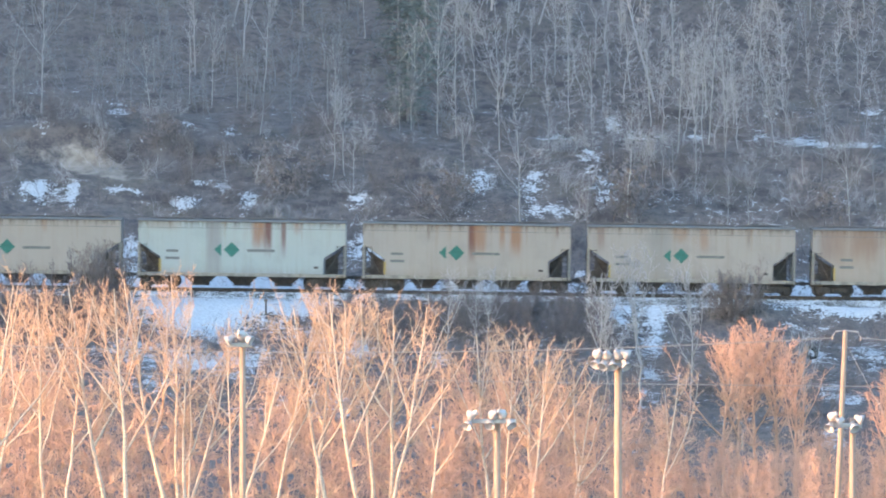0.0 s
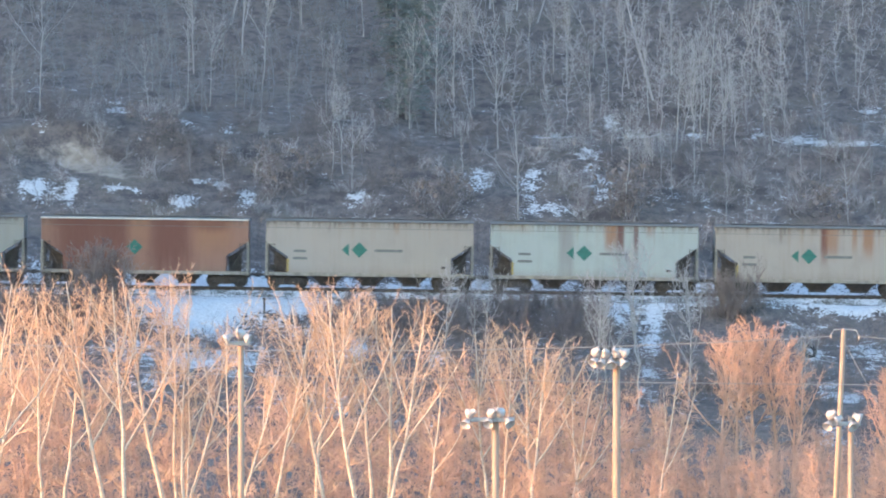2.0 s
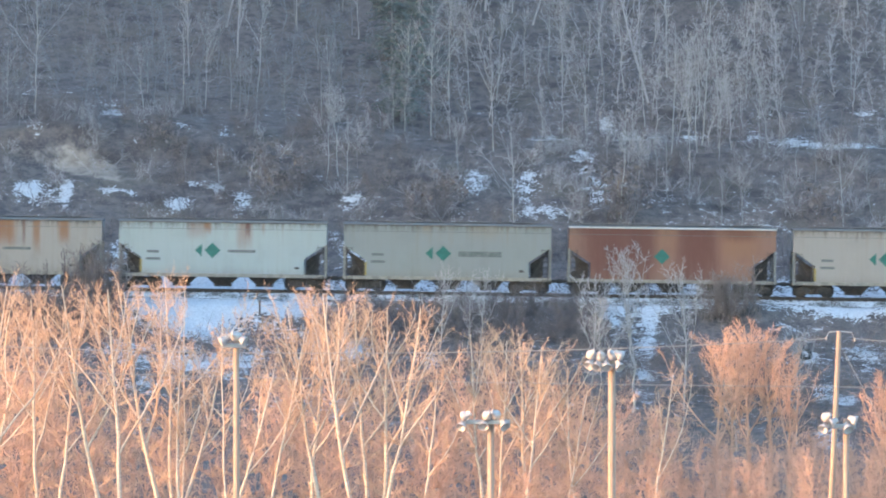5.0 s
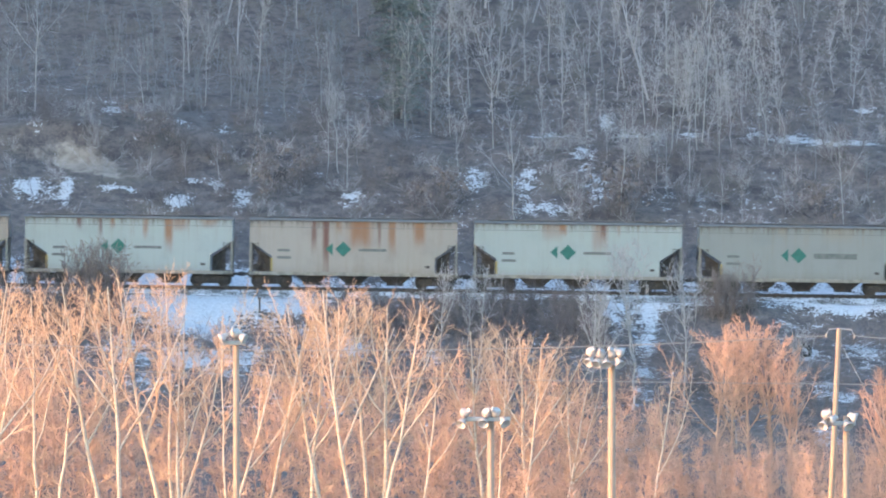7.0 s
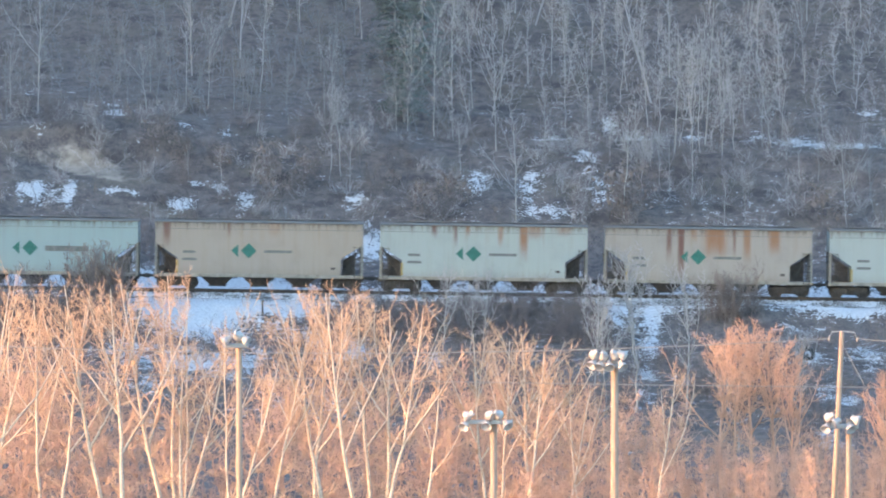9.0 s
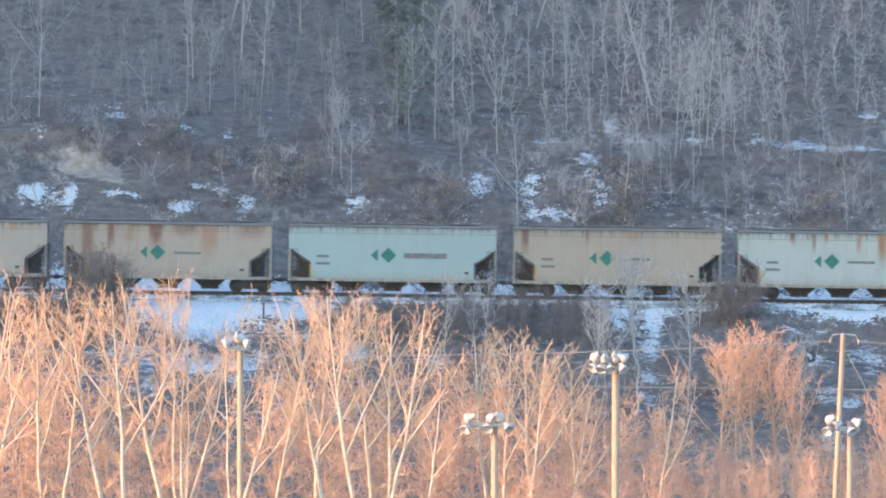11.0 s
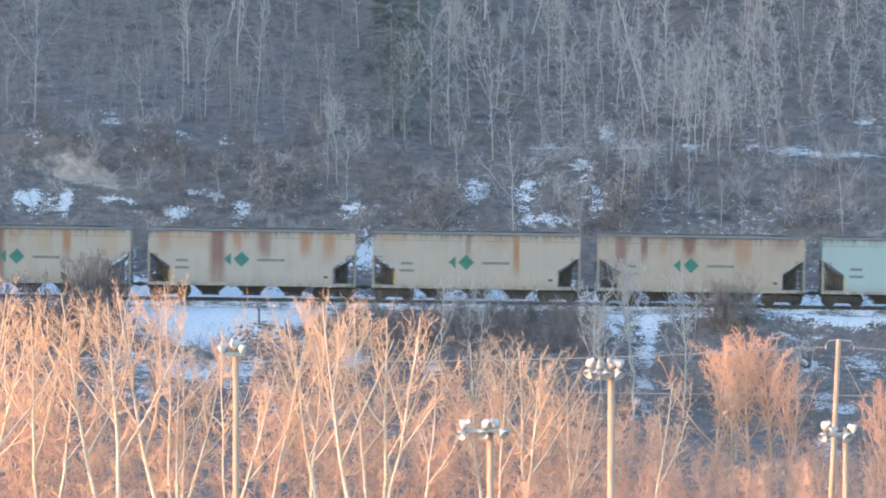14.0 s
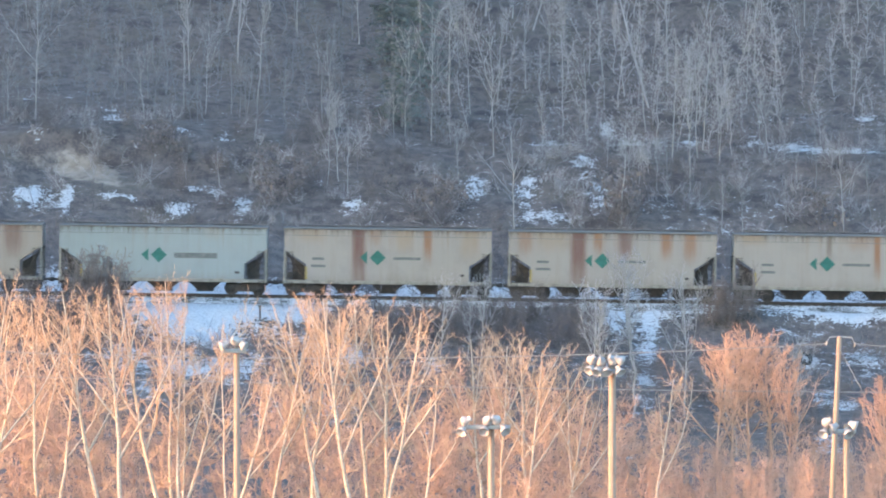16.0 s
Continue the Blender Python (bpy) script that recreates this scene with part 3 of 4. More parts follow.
CARS = [
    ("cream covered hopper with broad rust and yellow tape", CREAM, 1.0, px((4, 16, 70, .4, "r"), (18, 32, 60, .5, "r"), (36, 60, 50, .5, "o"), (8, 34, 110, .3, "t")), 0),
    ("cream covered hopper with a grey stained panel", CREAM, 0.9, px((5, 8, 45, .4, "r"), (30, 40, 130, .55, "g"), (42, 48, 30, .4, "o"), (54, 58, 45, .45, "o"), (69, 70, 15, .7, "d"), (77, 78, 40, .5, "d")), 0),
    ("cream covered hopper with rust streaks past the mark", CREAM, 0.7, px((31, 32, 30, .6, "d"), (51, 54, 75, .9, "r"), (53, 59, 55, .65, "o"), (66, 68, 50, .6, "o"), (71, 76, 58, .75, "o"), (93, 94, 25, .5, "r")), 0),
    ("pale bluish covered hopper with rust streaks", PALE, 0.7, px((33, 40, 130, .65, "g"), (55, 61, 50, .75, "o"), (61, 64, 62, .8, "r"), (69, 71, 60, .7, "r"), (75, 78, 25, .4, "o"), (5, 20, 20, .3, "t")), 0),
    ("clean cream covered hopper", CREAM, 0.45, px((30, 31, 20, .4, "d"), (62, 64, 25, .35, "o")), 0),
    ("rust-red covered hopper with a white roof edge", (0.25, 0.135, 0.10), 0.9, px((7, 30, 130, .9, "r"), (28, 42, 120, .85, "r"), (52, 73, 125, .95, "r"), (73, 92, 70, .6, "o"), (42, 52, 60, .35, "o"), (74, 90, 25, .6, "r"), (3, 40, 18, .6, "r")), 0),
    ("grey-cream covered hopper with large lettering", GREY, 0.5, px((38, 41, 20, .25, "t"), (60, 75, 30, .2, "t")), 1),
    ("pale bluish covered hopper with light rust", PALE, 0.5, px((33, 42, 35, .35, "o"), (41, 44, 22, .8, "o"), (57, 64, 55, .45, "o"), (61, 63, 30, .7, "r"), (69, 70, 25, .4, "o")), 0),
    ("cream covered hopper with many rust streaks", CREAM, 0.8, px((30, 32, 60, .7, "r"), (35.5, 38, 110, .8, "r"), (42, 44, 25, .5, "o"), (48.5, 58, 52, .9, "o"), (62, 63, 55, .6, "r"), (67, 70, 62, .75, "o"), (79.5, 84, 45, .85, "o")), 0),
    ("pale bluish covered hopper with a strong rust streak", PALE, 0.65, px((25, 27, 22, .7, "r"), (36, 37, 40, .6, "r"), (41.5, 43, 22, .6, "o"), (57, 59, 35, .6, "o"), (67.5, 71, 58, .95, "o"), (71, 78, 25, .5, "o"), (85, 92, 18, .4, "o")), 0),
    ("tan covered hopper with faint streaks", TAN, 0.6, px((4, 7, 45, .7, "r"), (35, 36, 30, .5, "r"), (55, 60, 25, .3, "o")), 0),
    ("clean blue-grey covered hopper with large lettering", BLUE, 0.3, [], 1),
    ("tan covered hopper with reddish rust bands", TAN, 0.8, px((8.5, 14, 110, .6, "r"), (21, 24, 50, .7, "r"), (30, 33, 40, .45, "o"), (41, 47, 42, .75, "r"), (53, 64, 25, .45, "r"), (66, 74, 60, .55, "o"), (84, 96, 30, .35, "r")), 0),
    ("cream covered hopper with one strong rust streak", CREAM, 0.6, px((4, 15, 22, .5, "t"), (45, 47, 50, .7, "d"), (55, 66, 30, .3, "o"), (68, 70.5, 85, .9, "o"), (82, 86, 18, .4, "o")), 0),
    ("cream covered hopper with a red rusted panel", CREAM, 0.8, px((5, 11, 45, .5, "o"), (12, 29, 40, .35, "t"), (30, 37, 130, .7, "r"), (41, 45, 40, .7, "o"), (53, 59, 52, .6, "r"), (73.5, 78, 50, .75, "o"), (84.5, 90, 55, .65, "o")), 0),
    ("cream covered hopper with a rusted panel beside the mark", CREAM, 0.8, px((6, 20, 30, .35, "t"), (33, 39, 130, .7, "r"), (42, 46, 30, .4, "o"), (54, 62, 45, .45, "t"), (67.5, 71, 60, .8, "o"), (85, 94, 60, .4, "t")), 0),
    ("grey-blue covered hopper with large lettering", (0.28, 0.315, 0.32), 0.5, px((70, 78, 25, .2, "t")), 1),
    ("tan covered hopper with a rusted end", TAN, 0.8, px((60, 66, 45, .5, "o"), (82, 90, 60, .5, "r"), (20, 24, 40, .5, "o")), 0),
]
WHEELS, TRAIN = [], []
for i, (label, base, grime, stains, big) in enumerate(CARS):
    TRAIN.append(hopper_car(label, hopper_paint("hopper_paint", base, grime, stains), bool(big), i == 5))


# ---- bare trees ----
def grow(seed, height, radius, stems=1, first=0.3, counts=(16, 6, 5), angle=(0.75, 0.7, 0.7), reach=0.34, twig=0.012, lean=0.10, sides=5, rise=0.25, crest=0.6):
    """A bare tree: the trunk with its limbs, and the crown of twigs."""
    rng = np.random.default_rng(seed)
    stem, wood, crown = [], Geo(), Geo()

    def limb(level, start, way, length, r):
        n = (7, 4, 2, 1)[level]
        pts, p, d = [start], start, way
        for _ in range(n):
            d = unit(d + rng.normal(0, (0.07, 0.13, 0.17, 0.2)[level], 3) + np.array((0, 0, rise if level else 0.05)) * (0.5 if level < 2 else 0.35))
            p = p + d * length / n
            pts.append(p)
        pts = np.array(pts)
        radii = np.linspace(r, max(r * 0.22, twig * 0.6), n + 1)
        (stem[-1] if level == 0 else wood if level == 1 else crown).tube(pts, radii, sides if level == 0 else 4 if level == 1 else 3)
        if level >= len(counts):
            return
        k = max(2, int(counts[level] * rng.uniform(0.8, 1.2)))
        for j in range(k):
            t = (first if level == 0 else 0.2) + (1 - (first if level == 0 else 0.2)) * (j + rng.uniform(0, 1)) / k
            i = min(int(t * n), n - 1)
            q = pts[i] + (pts[i + 1] - pts[i]) * (t * n - i)
            along = unit(pts[i + 1] - pts[i])
            side = unit(cross(along, rng.normal(0, 1, 3)))
            a = angle[level] * rng.uniform(0.6, 1.25)
            d2 = along * math.cos(a) + side * math.sin(a)
            if level == 0:
                l2 = height * reach * (1.1 - crest * t) * rng.uniform(0.7, 1.25)
                r2 = radius * 0.55 * (1.1 - t * 0.75)
            else:
                l2 = length * rng.uniform(0.32, 0.6) * (1.1 - 0.4 * t)
                r2 = max(r * 0.5 * (1.1 - 0.5 * t), twig)
            limb(level + 1, q, d2, l2, r2)

    for s in range(stems):
        out = rng.normal(0, 1, 3) * (0.16 if stems > 1 else 0.02)
        way = unit(np.array((out[0] + lean * rng.uniform(-1, 1), out[1] + lean * rng.uniform(-1, 1), 1.0)))
        h = height * (1.0 if s == 0 else rng.uniform(0.75, 0.98))
        stem.append(Geo())
        limb(0, np.array((out[0] * 1.5, out[1] * 1.5, -0.3)), way, h + 0.3, radius * (1 if s == 0 else 0.8))
    return stem, wood, crown


def shrub_geo(seed, height, stems, twigs, r=0.012, spread=0.5):
    rng = np.random.default_rng(seed)
    g = Geo()
    for _ in range(stems):
        base = np.array((*rng.normal(0, height * 0.16, 2), -0.2))
        way = unit(np.array((*rng.normal(0, spread, 2), 1.0)))
        l = height * rng.uniform(0.6, 1.05)
        pts = [base]
        d = way
        for _ in range(3):
            d = unit(d + rng.normal(0, 0.16, 3))
            pts.append(pts[-1] + d * l / 3)
        g.tube(pts, np.linspace(r * 1.7, r * 0.7, 4), 3)
        for _ in range(twigs):
            t = rng.uniform(0.25, 1.0) * 3
            i = min(int(t), 2)
            q = pts[i] + (pts[i + 1] - pts[i]) * (t - i)
            d2 = unit(d * 0.7 + rng.normal(0, 0.7, 3))
            l2 = height * rng.uniform(0.12, 0.34)
            g.tube([q, q + d2 * l2], [r, r * 0.45], 3)
    return g


def tris_of(*gs):
    g = Geo()
    for one in gs:
        g.add(*one.arrays())
    v, f = g.arrays()
    return v, np.array([i for face in f for k in range(1, len(face) - 1) for i in (face[0], face[k], face[k + 1])], np.int64)


TOPS = {}


def tree(name, label, stem, wood, crown, bark, twigs, group):
    ob = tagged(new(name), label, "tree", group)
    TOPS[ob.name] = max(float(g.arrays()[0][:, 2].max()) for g in (*stem, crown))
    for g in stem:
        part("trunk", g.mesh("trunk", bark, True), ob)
    tagged(part("bough", wood.mesh("bough", bark, True), ob), kind="stuff")
    tagged(part("crown", crown.mesh("crown", twigs), ob), kind="stuff")
    return ob


def grounded(x, y, turn=0.0, size=1.0, tall=1.0, tip=0.0, way=0.0):
    """The pose of a plant at x, y on the ground; tip: degrees of lean about y."""
    z = float(ground(x, y))
    return Matrix.Translation((x, y, z)) @ Matrix.Rotation(radians(tip), 4, "Y") @ Matrix.Rotation(radians(turn), 4, "Z") @ Matrix.Diagonal((size, size, size * tall, 1))


def fork_tree(seed, height, drift, radius, forks=6, low=0.4, twig=0.012, fan=(9, 6, 4), open_angle=0.55, fill=1.0, coarse=False):
    """A bare tree whose trunk drifts sideways and forks into upswept limbs that end in fans of twigs."""
    rng = np.random.default_rng(seed)
    trunk, wood, crown = Geo(), Geo(), Geo()

    def shoot(level, start, way, length, r):
        n = ((4, 2, 1, 1) if coarse else (6, 4, 2, 1))[level]
        pts, d = [start], way
        for _ in range(n):
            d = unit(d + rng.normal(0, (0.09, 0.11, 0.13, 0.1)[level], 3) + np.array((0, 0, 0.10 if level < 2 else 0.06)))
            pts.append(pts[-1] + d * length / n)
        pts = np.array(pts)
        if level == 0:
            wood.tube(pts, np.linspace(r, max(r * 0.3, twig * 0.55), n + 1), 3 if coarse else 4)
        else:
            crown.twig(pts, r)
        if level < 3:
            grow_from(level, pts, n, length, r, 0.12)

    def grow_from(level, pts, n, length, r, start):
        k = max(2, int(round(fan[level] * rng.uniform(0.8, 1.2))))
        for j in range(k):
            t = start + (1 - start) * (j + rng.uniform(0, 1)) / k
            i = min(int(t * n), n - 1)
            q = pts[i] + (pts[i + 1] - pts[i]) * (t * n - i)
            along = unit(pts[i + 1] - pts[i])
            side = unit(cross(along, rng.normal(0, 1, 3)))
            a = open_angle * rng.uniform(0.7, 1.5)
            l2 = length * rng.uniform(0.22, 0.5) * (1.15 - 0.6 * t) if level else min(length, height * 0.3) * rng.uniform(0.3, 0.62) * (1.1 - 0.5 * t)
            shoot(level + 1, q, along * math.cos(a) + side * math.sin(a), l2, max(r * 0.5 * (1.1 - 0.6 * t), twig))

    n = 10
    wob = rng.normal(0, 0.07, (n + 1, 2)).cumsum(0)
    u = np.linspace(0, 1, n + 1)
    spine = np.c_[drift * u ** 0.9 + wob[:, 0] * (1 - u) * 1.5, wob[:, 1] * 1.5, -0.3 + (height + 0.3) * u]
    trunk.tube(spine, radius * (1 - 0.9 * u) + 0.012, 4 if coarse else 7)
    for j in range(forks):
        t = low + (0.88 - low) * (j + rng.uniform(0.1, 0.9)) / forks
        i = min(int(t * n), n - 1)
        q = spine[i] + (spine[i + 1] - spine[i]) * (t * n - i)
        along = unit(spine[i + 1] - spine[i])
        turn = 2.4 * j + rng.uniform(-0.5, 0.5)
        side = unit(np.array((math.cos(turn), 0.6 * math.sin(turn), 0.0)))
        a = rng.uniform(0.4, 0.8)
        shoot(0, q, along * math.cos(a) + side * math.sin(a), height * (1.0 - t) * rng.uniform(0.75, 1.0) + 0.04 * height, radius * (0.9 - 0.75 * t))
    grow_from(0, spine[5:], 5, height * 0.5, radius * 0.4, 0.1)
    for _ in range(int(fill * 14)):
        t = rng.uniform(low * 0.6, 0.95 if fill > 2 else 0.7)
        i = min(int(t * n), n - 1)
        shoot(1, spine[i], unit(np.array((*rng.normal(0, 1, 2), rng.uniform(0.2, 0.9)))), height * rng.uniform(0.06, 0.2 if fill > 2 else 0.13), twig * 1.5)
    return [trunk], wood, crown


rng = np.random.default_rng(7)
# foot x, distance, height, drift of the top, trunk radius, forks
BIRCHES = [
    (-14.3, 278, 12.6, -2.3, 0.13, 7),
    (-13.7, 275, 12.5, -0.7, 0.13, 7),
    (-11.3, 281, 12.6, -3.0, 0.13, 7),
    (-12.0, 284, 12.9, -0.3, 0.09, 5),
    (-11.5, 276, 10.0, 0.2, 0.10, 5),
    (-11.8, 279, 10.2, 2.4, 0.10, 5),
    (-9.8, 273, 9.4, 2.8, 0.09, 5),
    (-4.8, 277, 11.7, -1.8, 0.12, 7),
    (-5.6, 280, 12.2, 0.7, 0.12, 7),
    (-3.1, 275, 12.4, -1.9, 0.12, 7),
    (-3.1, 283, 11.7, -0.6, 0.11, 6),
    (-2.5, 278, 11.6, 0.3, 0.13, 7),
    (-2.8, 275, 11.8, 2.1, 0.10, 6),
    (2.0, 281, 10.4, -0.5, 0.09, 8),
    (4.4, 284, 10.3, -0.7, 0.12, 8),
    (4.0, 276, 10.0, 0.6, 0.09, 7),
    (9.2, 279, 8.7, 1.3, 0.07, 5),
    (-20.2, 273, 12.6, 1.5, 0.11, 7),
    (-17.4, 277, 12.0, -0.5, 0.09, 7),
    (-20.9, 280, 11.4, 2.8, 0.10, 6),
    (-0.9, 275, 9.1, 0.9, 0.08, 5),
    (6.5, 283, 8.8, -0.6, 0.07, 5),
    (4.9, 278, 8.0, 1.8, 0.07, 5),
    (-9.4, 275, 11.1, 0.0, 0.06, 4),
    (-11.3, 281, 12.5, 0.0, 0.05, 4),
    (-17.6, 284, 11.5, 1.6, 0.09, 6),
    (-8.3, 276, 11.0, 2.6, 0.08, 6),
    (2.6, 279, 10.2, 0.5, 0.07, 6),
]
for i, (x, y, h, drift, r, forks) in enumerate(BIRCHES):
    ob = tree("bare_birch", "bare pale-barked birch lit by low warm sun", *fork_tree(400 + i, h, drift, r, max(3, forks - 2), 0.42, 0.0115, (10, 6, 4), 0.68, 1.6), BIRCH, TWIG, "bare trees on the valley floor")
    ob.matrix_basis = grounded(x, y)

RED = tree("reddish_willow", "bare reddish willow with dense fine twigs", *fork_tree(40, 8.4, 0.2, 0.08, 9, 0.3, 0.0135, (11, 7, 5), 0.72, 2.0), REDTWIG, REDTWIG, "bare trees on the valley floor")
RED.matrix_basis = grounded(14.9, 330, 20, 1.02)
for x, y, turn, size in ((16.3, 332, 140, 1.04), (17.6, 331, 250, 0.99), (15.7, 334, 80, 0.93), (18.6, 329, 300, 0.85), (22.6, 316, 200, 0.82), (23.6, 314, 30, 0.80), (23.1, 320, 110, 0.72)):
    copy_thing(RED, grounded(x, y, turn, size))

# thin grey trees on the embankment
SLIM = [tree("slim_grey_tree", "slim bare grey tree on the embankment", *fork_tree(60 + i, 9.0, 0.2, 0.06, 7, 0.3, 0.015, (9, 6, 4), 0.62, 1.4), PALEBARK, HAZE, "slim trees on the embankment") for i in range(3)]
for i, (x, y, h) in enumerate([(9.3, 375, 8.0), (11.6, 376, 9.8), (14.7, 377, 8.5), (2.0, 398, 5.2), (2.9, 399, 5.0), (0.2, 396, 6.0), (17.2, 362, 6.5), (21.0, 365, 6.0), (10.2, 379, 6.5)]):
    m = grounded(x, y, 80 * i, h / 9.0)
    if i < 3:
        SLIM[i].matrix_basis = m
    else:
        copy_thing(SLIM[i % 3], m)

# valley-floor brush, embankment scrub, bank scrub
SHRUBS = [tris_of(shrub_geo(100 + i, 3.0, 8, 20, 0.012, 0.55)) for i in range(5)]
SAPLINGS = [tris_of(*((lambda s, w, c: (*s, w, c))(*fork_tree(120 + i, 6.0, 0.3, 0.014, 4, 0.2, 0.0125, (6, 4, 3), 0.9, 3.2, True)))) for i in range(6)]
SPRAYS = [tris_of(*((lambda s, w, c: (*s, w, c))(*fork_tree(160 + i, 3.2, 0.1, 0.015, 4, 0.1, 0.014, (5, 4, 3), 0.75, 0.8, True)))) for i in range(4)]


def thicket(name, label, material, spots, kinds=SHRUBS):
    pieces = []
    for x, y, s in spots:
        v, f = kinds[rng.integers(len(kinds))]
        pieces.append((v, f, grounded(x, y, rng.uniform(0, 360), s, rng.uniform(0.85, 1.25), rng.normal(0, 9))))
    tagged(new(name, merged(name, pieces, material)), label, "brush", kind="stuff")


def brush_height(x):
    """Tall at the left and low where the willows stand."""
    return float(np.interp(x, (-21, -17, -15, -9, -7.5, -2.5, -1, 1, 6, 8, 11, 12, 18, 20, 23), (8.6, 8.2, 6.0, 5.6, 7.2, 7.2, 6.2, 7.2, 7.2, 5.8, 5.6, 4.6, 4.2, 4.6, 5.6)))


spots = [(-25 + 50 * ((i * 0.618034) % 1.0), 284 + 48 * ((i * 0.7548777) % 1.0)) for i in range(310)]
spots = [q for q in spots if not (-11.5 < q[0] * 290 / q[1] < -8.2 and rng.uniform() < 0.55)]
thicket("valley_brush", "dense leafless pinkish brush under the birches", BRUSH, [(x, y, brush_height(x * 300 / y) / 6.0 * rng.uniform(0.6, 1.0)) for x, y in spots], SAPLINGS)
thicket("low_valley_brush", "dull pinkish leafless brush in front of the willows", BRUSH, [(3 + 19 * ((i * 0.618034) % 1.0), 268 + 24 * ((i * 0.7548777) % 1.0), rng.uniform(0.6, 0.85)) for i in range(62)], SAPLINGS)
spots = [(rng.uniform(-30, 30), rng.uniform(366, 404), rng.uniform(0.45, 0.85)) for _ in range(210)]
spots = [s for s in spots if s[0] > -7.5 or rng.uniform() < 0.3]
spots += [(rng.uniform(-8, 11), rng.uniform(403, 411.8), rng.uniform(0.55, 0.9)) for _ in range(125)]
thicket("embankment_scrub", "dark leafless scrub on the railway embankment", SCRUB, spots)
thicket("trackside_shrub", "dusky brown leafless shrub beside the track", DRYLEAF, [(-22.4 + rng.normal(0, 0.85), 411 + rng.normal(0, 0.5), rng.uniform(0.7, 1.4)) for _ in range(70)] + [(19.0 + rng.normal(0, 0.95), 411 + rng.normal(0, 0.5), rng.uniform(0.45, 0.95)) for _ in range(80)], SPRAYS)
thicket("embankment_thicket", "dusky leafless thicket at the foot of the track", SCRUB, [(rng.uniform(-31, -20.8), rng.uniform(402, 411.5), rng.uniform(0.6, 1.05)) for _ in range(125)], SPRAYS)
thicket("cutting_scrub", "dense dark leafless scrub behind the railway track", SCRUB, [(x, rng.uniform(430, 436), rng.uniform(0.5, 0.95)) for x in rng.uniform(-34, 34, 150) if not (-24 < x < -20.6 or -6.8 < x < -1.6)], SPRAYS)
thicket("bank_scrub", "brown leafless scrub on the snowy bank", SCRUB, [(rng.uniform(-34, 34), rng.uniform(434, 462), rng.uniform(0.3, 0.8)) for _ in range(160)])
thicket("bank_thicket", "dense dusky leafless thicket on the bank", SCRUB, [(rng.uniform(-34, 3), rng.uniform(437, 455), rng.uniform(0.35, 0.7)) for _ in range(60)] + [(rng.uniform(-9, -2), rng.uniform(437, 450), rng.uniform(0.5, 0.9)) for _ in range(18)], SPRAYS)
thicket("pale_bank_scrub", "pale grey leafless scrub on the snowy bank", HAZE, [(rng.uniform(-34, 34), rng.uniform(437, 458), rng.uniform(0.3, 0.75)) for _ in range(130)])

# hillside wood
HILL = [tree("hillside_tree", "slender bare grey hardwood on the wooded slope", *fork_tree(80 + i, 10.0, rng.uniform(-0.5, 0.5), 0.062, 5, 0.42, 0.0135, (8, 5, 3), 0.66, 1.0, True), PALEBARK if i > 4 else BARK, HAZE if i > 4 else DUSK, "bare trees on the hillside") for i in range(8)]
MARKED = [(5.5, 437, 8.2), (-7.9, 447, 7.0), (-7.0, 448, 6.4), (-6.3, 446, 5.6), (12.9, 441, 10.5), (18.2, 458, 9.5), (19.4, 457, 10.0), (20.6, 459, 9.0), (23.4, 455, 7.5), (28.5, 440, 7.0), (1.6, 447, 6.5), (-15.4, 446, 4.5), (4.2, 452, 8.5), (10.9, 462, 9.0), (24.6, 442, 4.5), (17.0, 452, 9.0), (18.8, 453, 10.5), (20.2, 451, 9.0), (18.0, 449, 7.5), (-17.0, 463, 9.0), (-3.2, 456, 5.5), (1.0, 470, 10.0), (2.4, 468, 9.5), (7.6, 452, 7.0)]
spots = [(x, y, h / 10.0) for x, y, h in MARKED]
spots += [(10 + 24 * ((i * 0.618034) % 1.0), 439 + 15 * ((i * 0.7548777) % 1.0), 0.36 + 0.26 * ((i * 0.37) % 1.0)) for i in range(16)]
spots += [(-33 + 32 * ((i * 0.618034) % 1.0), 447 + 8 * ((i * 0.7548777) % 1.0), 0.32 + 0.2 * ((i * 0.37) % 1.0)) for i in range(8)]
while len(spots) < 190:
    y = 457 + 60 * rng.uniform() ** 1.4
    x = (-34 + 68 * ((len(spots) * 0.618034) % 1.0) + rng.normal(0, 0.5)) * y / 450
    if not (x > 3 and y < 464 and rng.uniform() < 0.75):
        spots.append((x, y, rng.uniform(0.65, 1.15)))
used = set()
for i, (x, y, s) in enumerate(spots):
    m = grounded(x, y, rng.uniform(0, 360), s, rng.uniform(0.95, 1.2), rng.uniform(-4, 4))
    # pale birches and poplars stand on the bank and at the right, dark hardwoods above
    k = 5 + i % 3 if i < len(MARKED) or (x > 2 and i % 3) or i % 4 == 0 else i % 5
    if k in used:
        copy_thing(HILL[k], m)
    else:
        HILL[k].matrix_basis = m
        used.add(k)
FAR = []
for i in range(4):
    s, w, c = grow(90 + i, 10.0, 0.09, 1, 0.2, (10, 5, 2), (0.5, 0.65, 0.7), 0.27, 0.022, 0.05, 4)
    FAR.append(tris_of(*s, w, c))
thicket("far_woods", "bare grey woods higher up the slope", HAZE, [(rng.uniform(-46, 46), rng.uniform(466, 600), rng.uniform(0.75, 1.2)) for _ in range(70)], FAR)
HILLBRUSH = [tris_of(*((lambda s, w, c: (*s, w, c))(*fork_tree(140 + i, 5.0, 0.2, 0.02, 4, 0.12, 0.0115, (6, 4, 3), 0.85, 2.2, True)))) for i in range(5)]
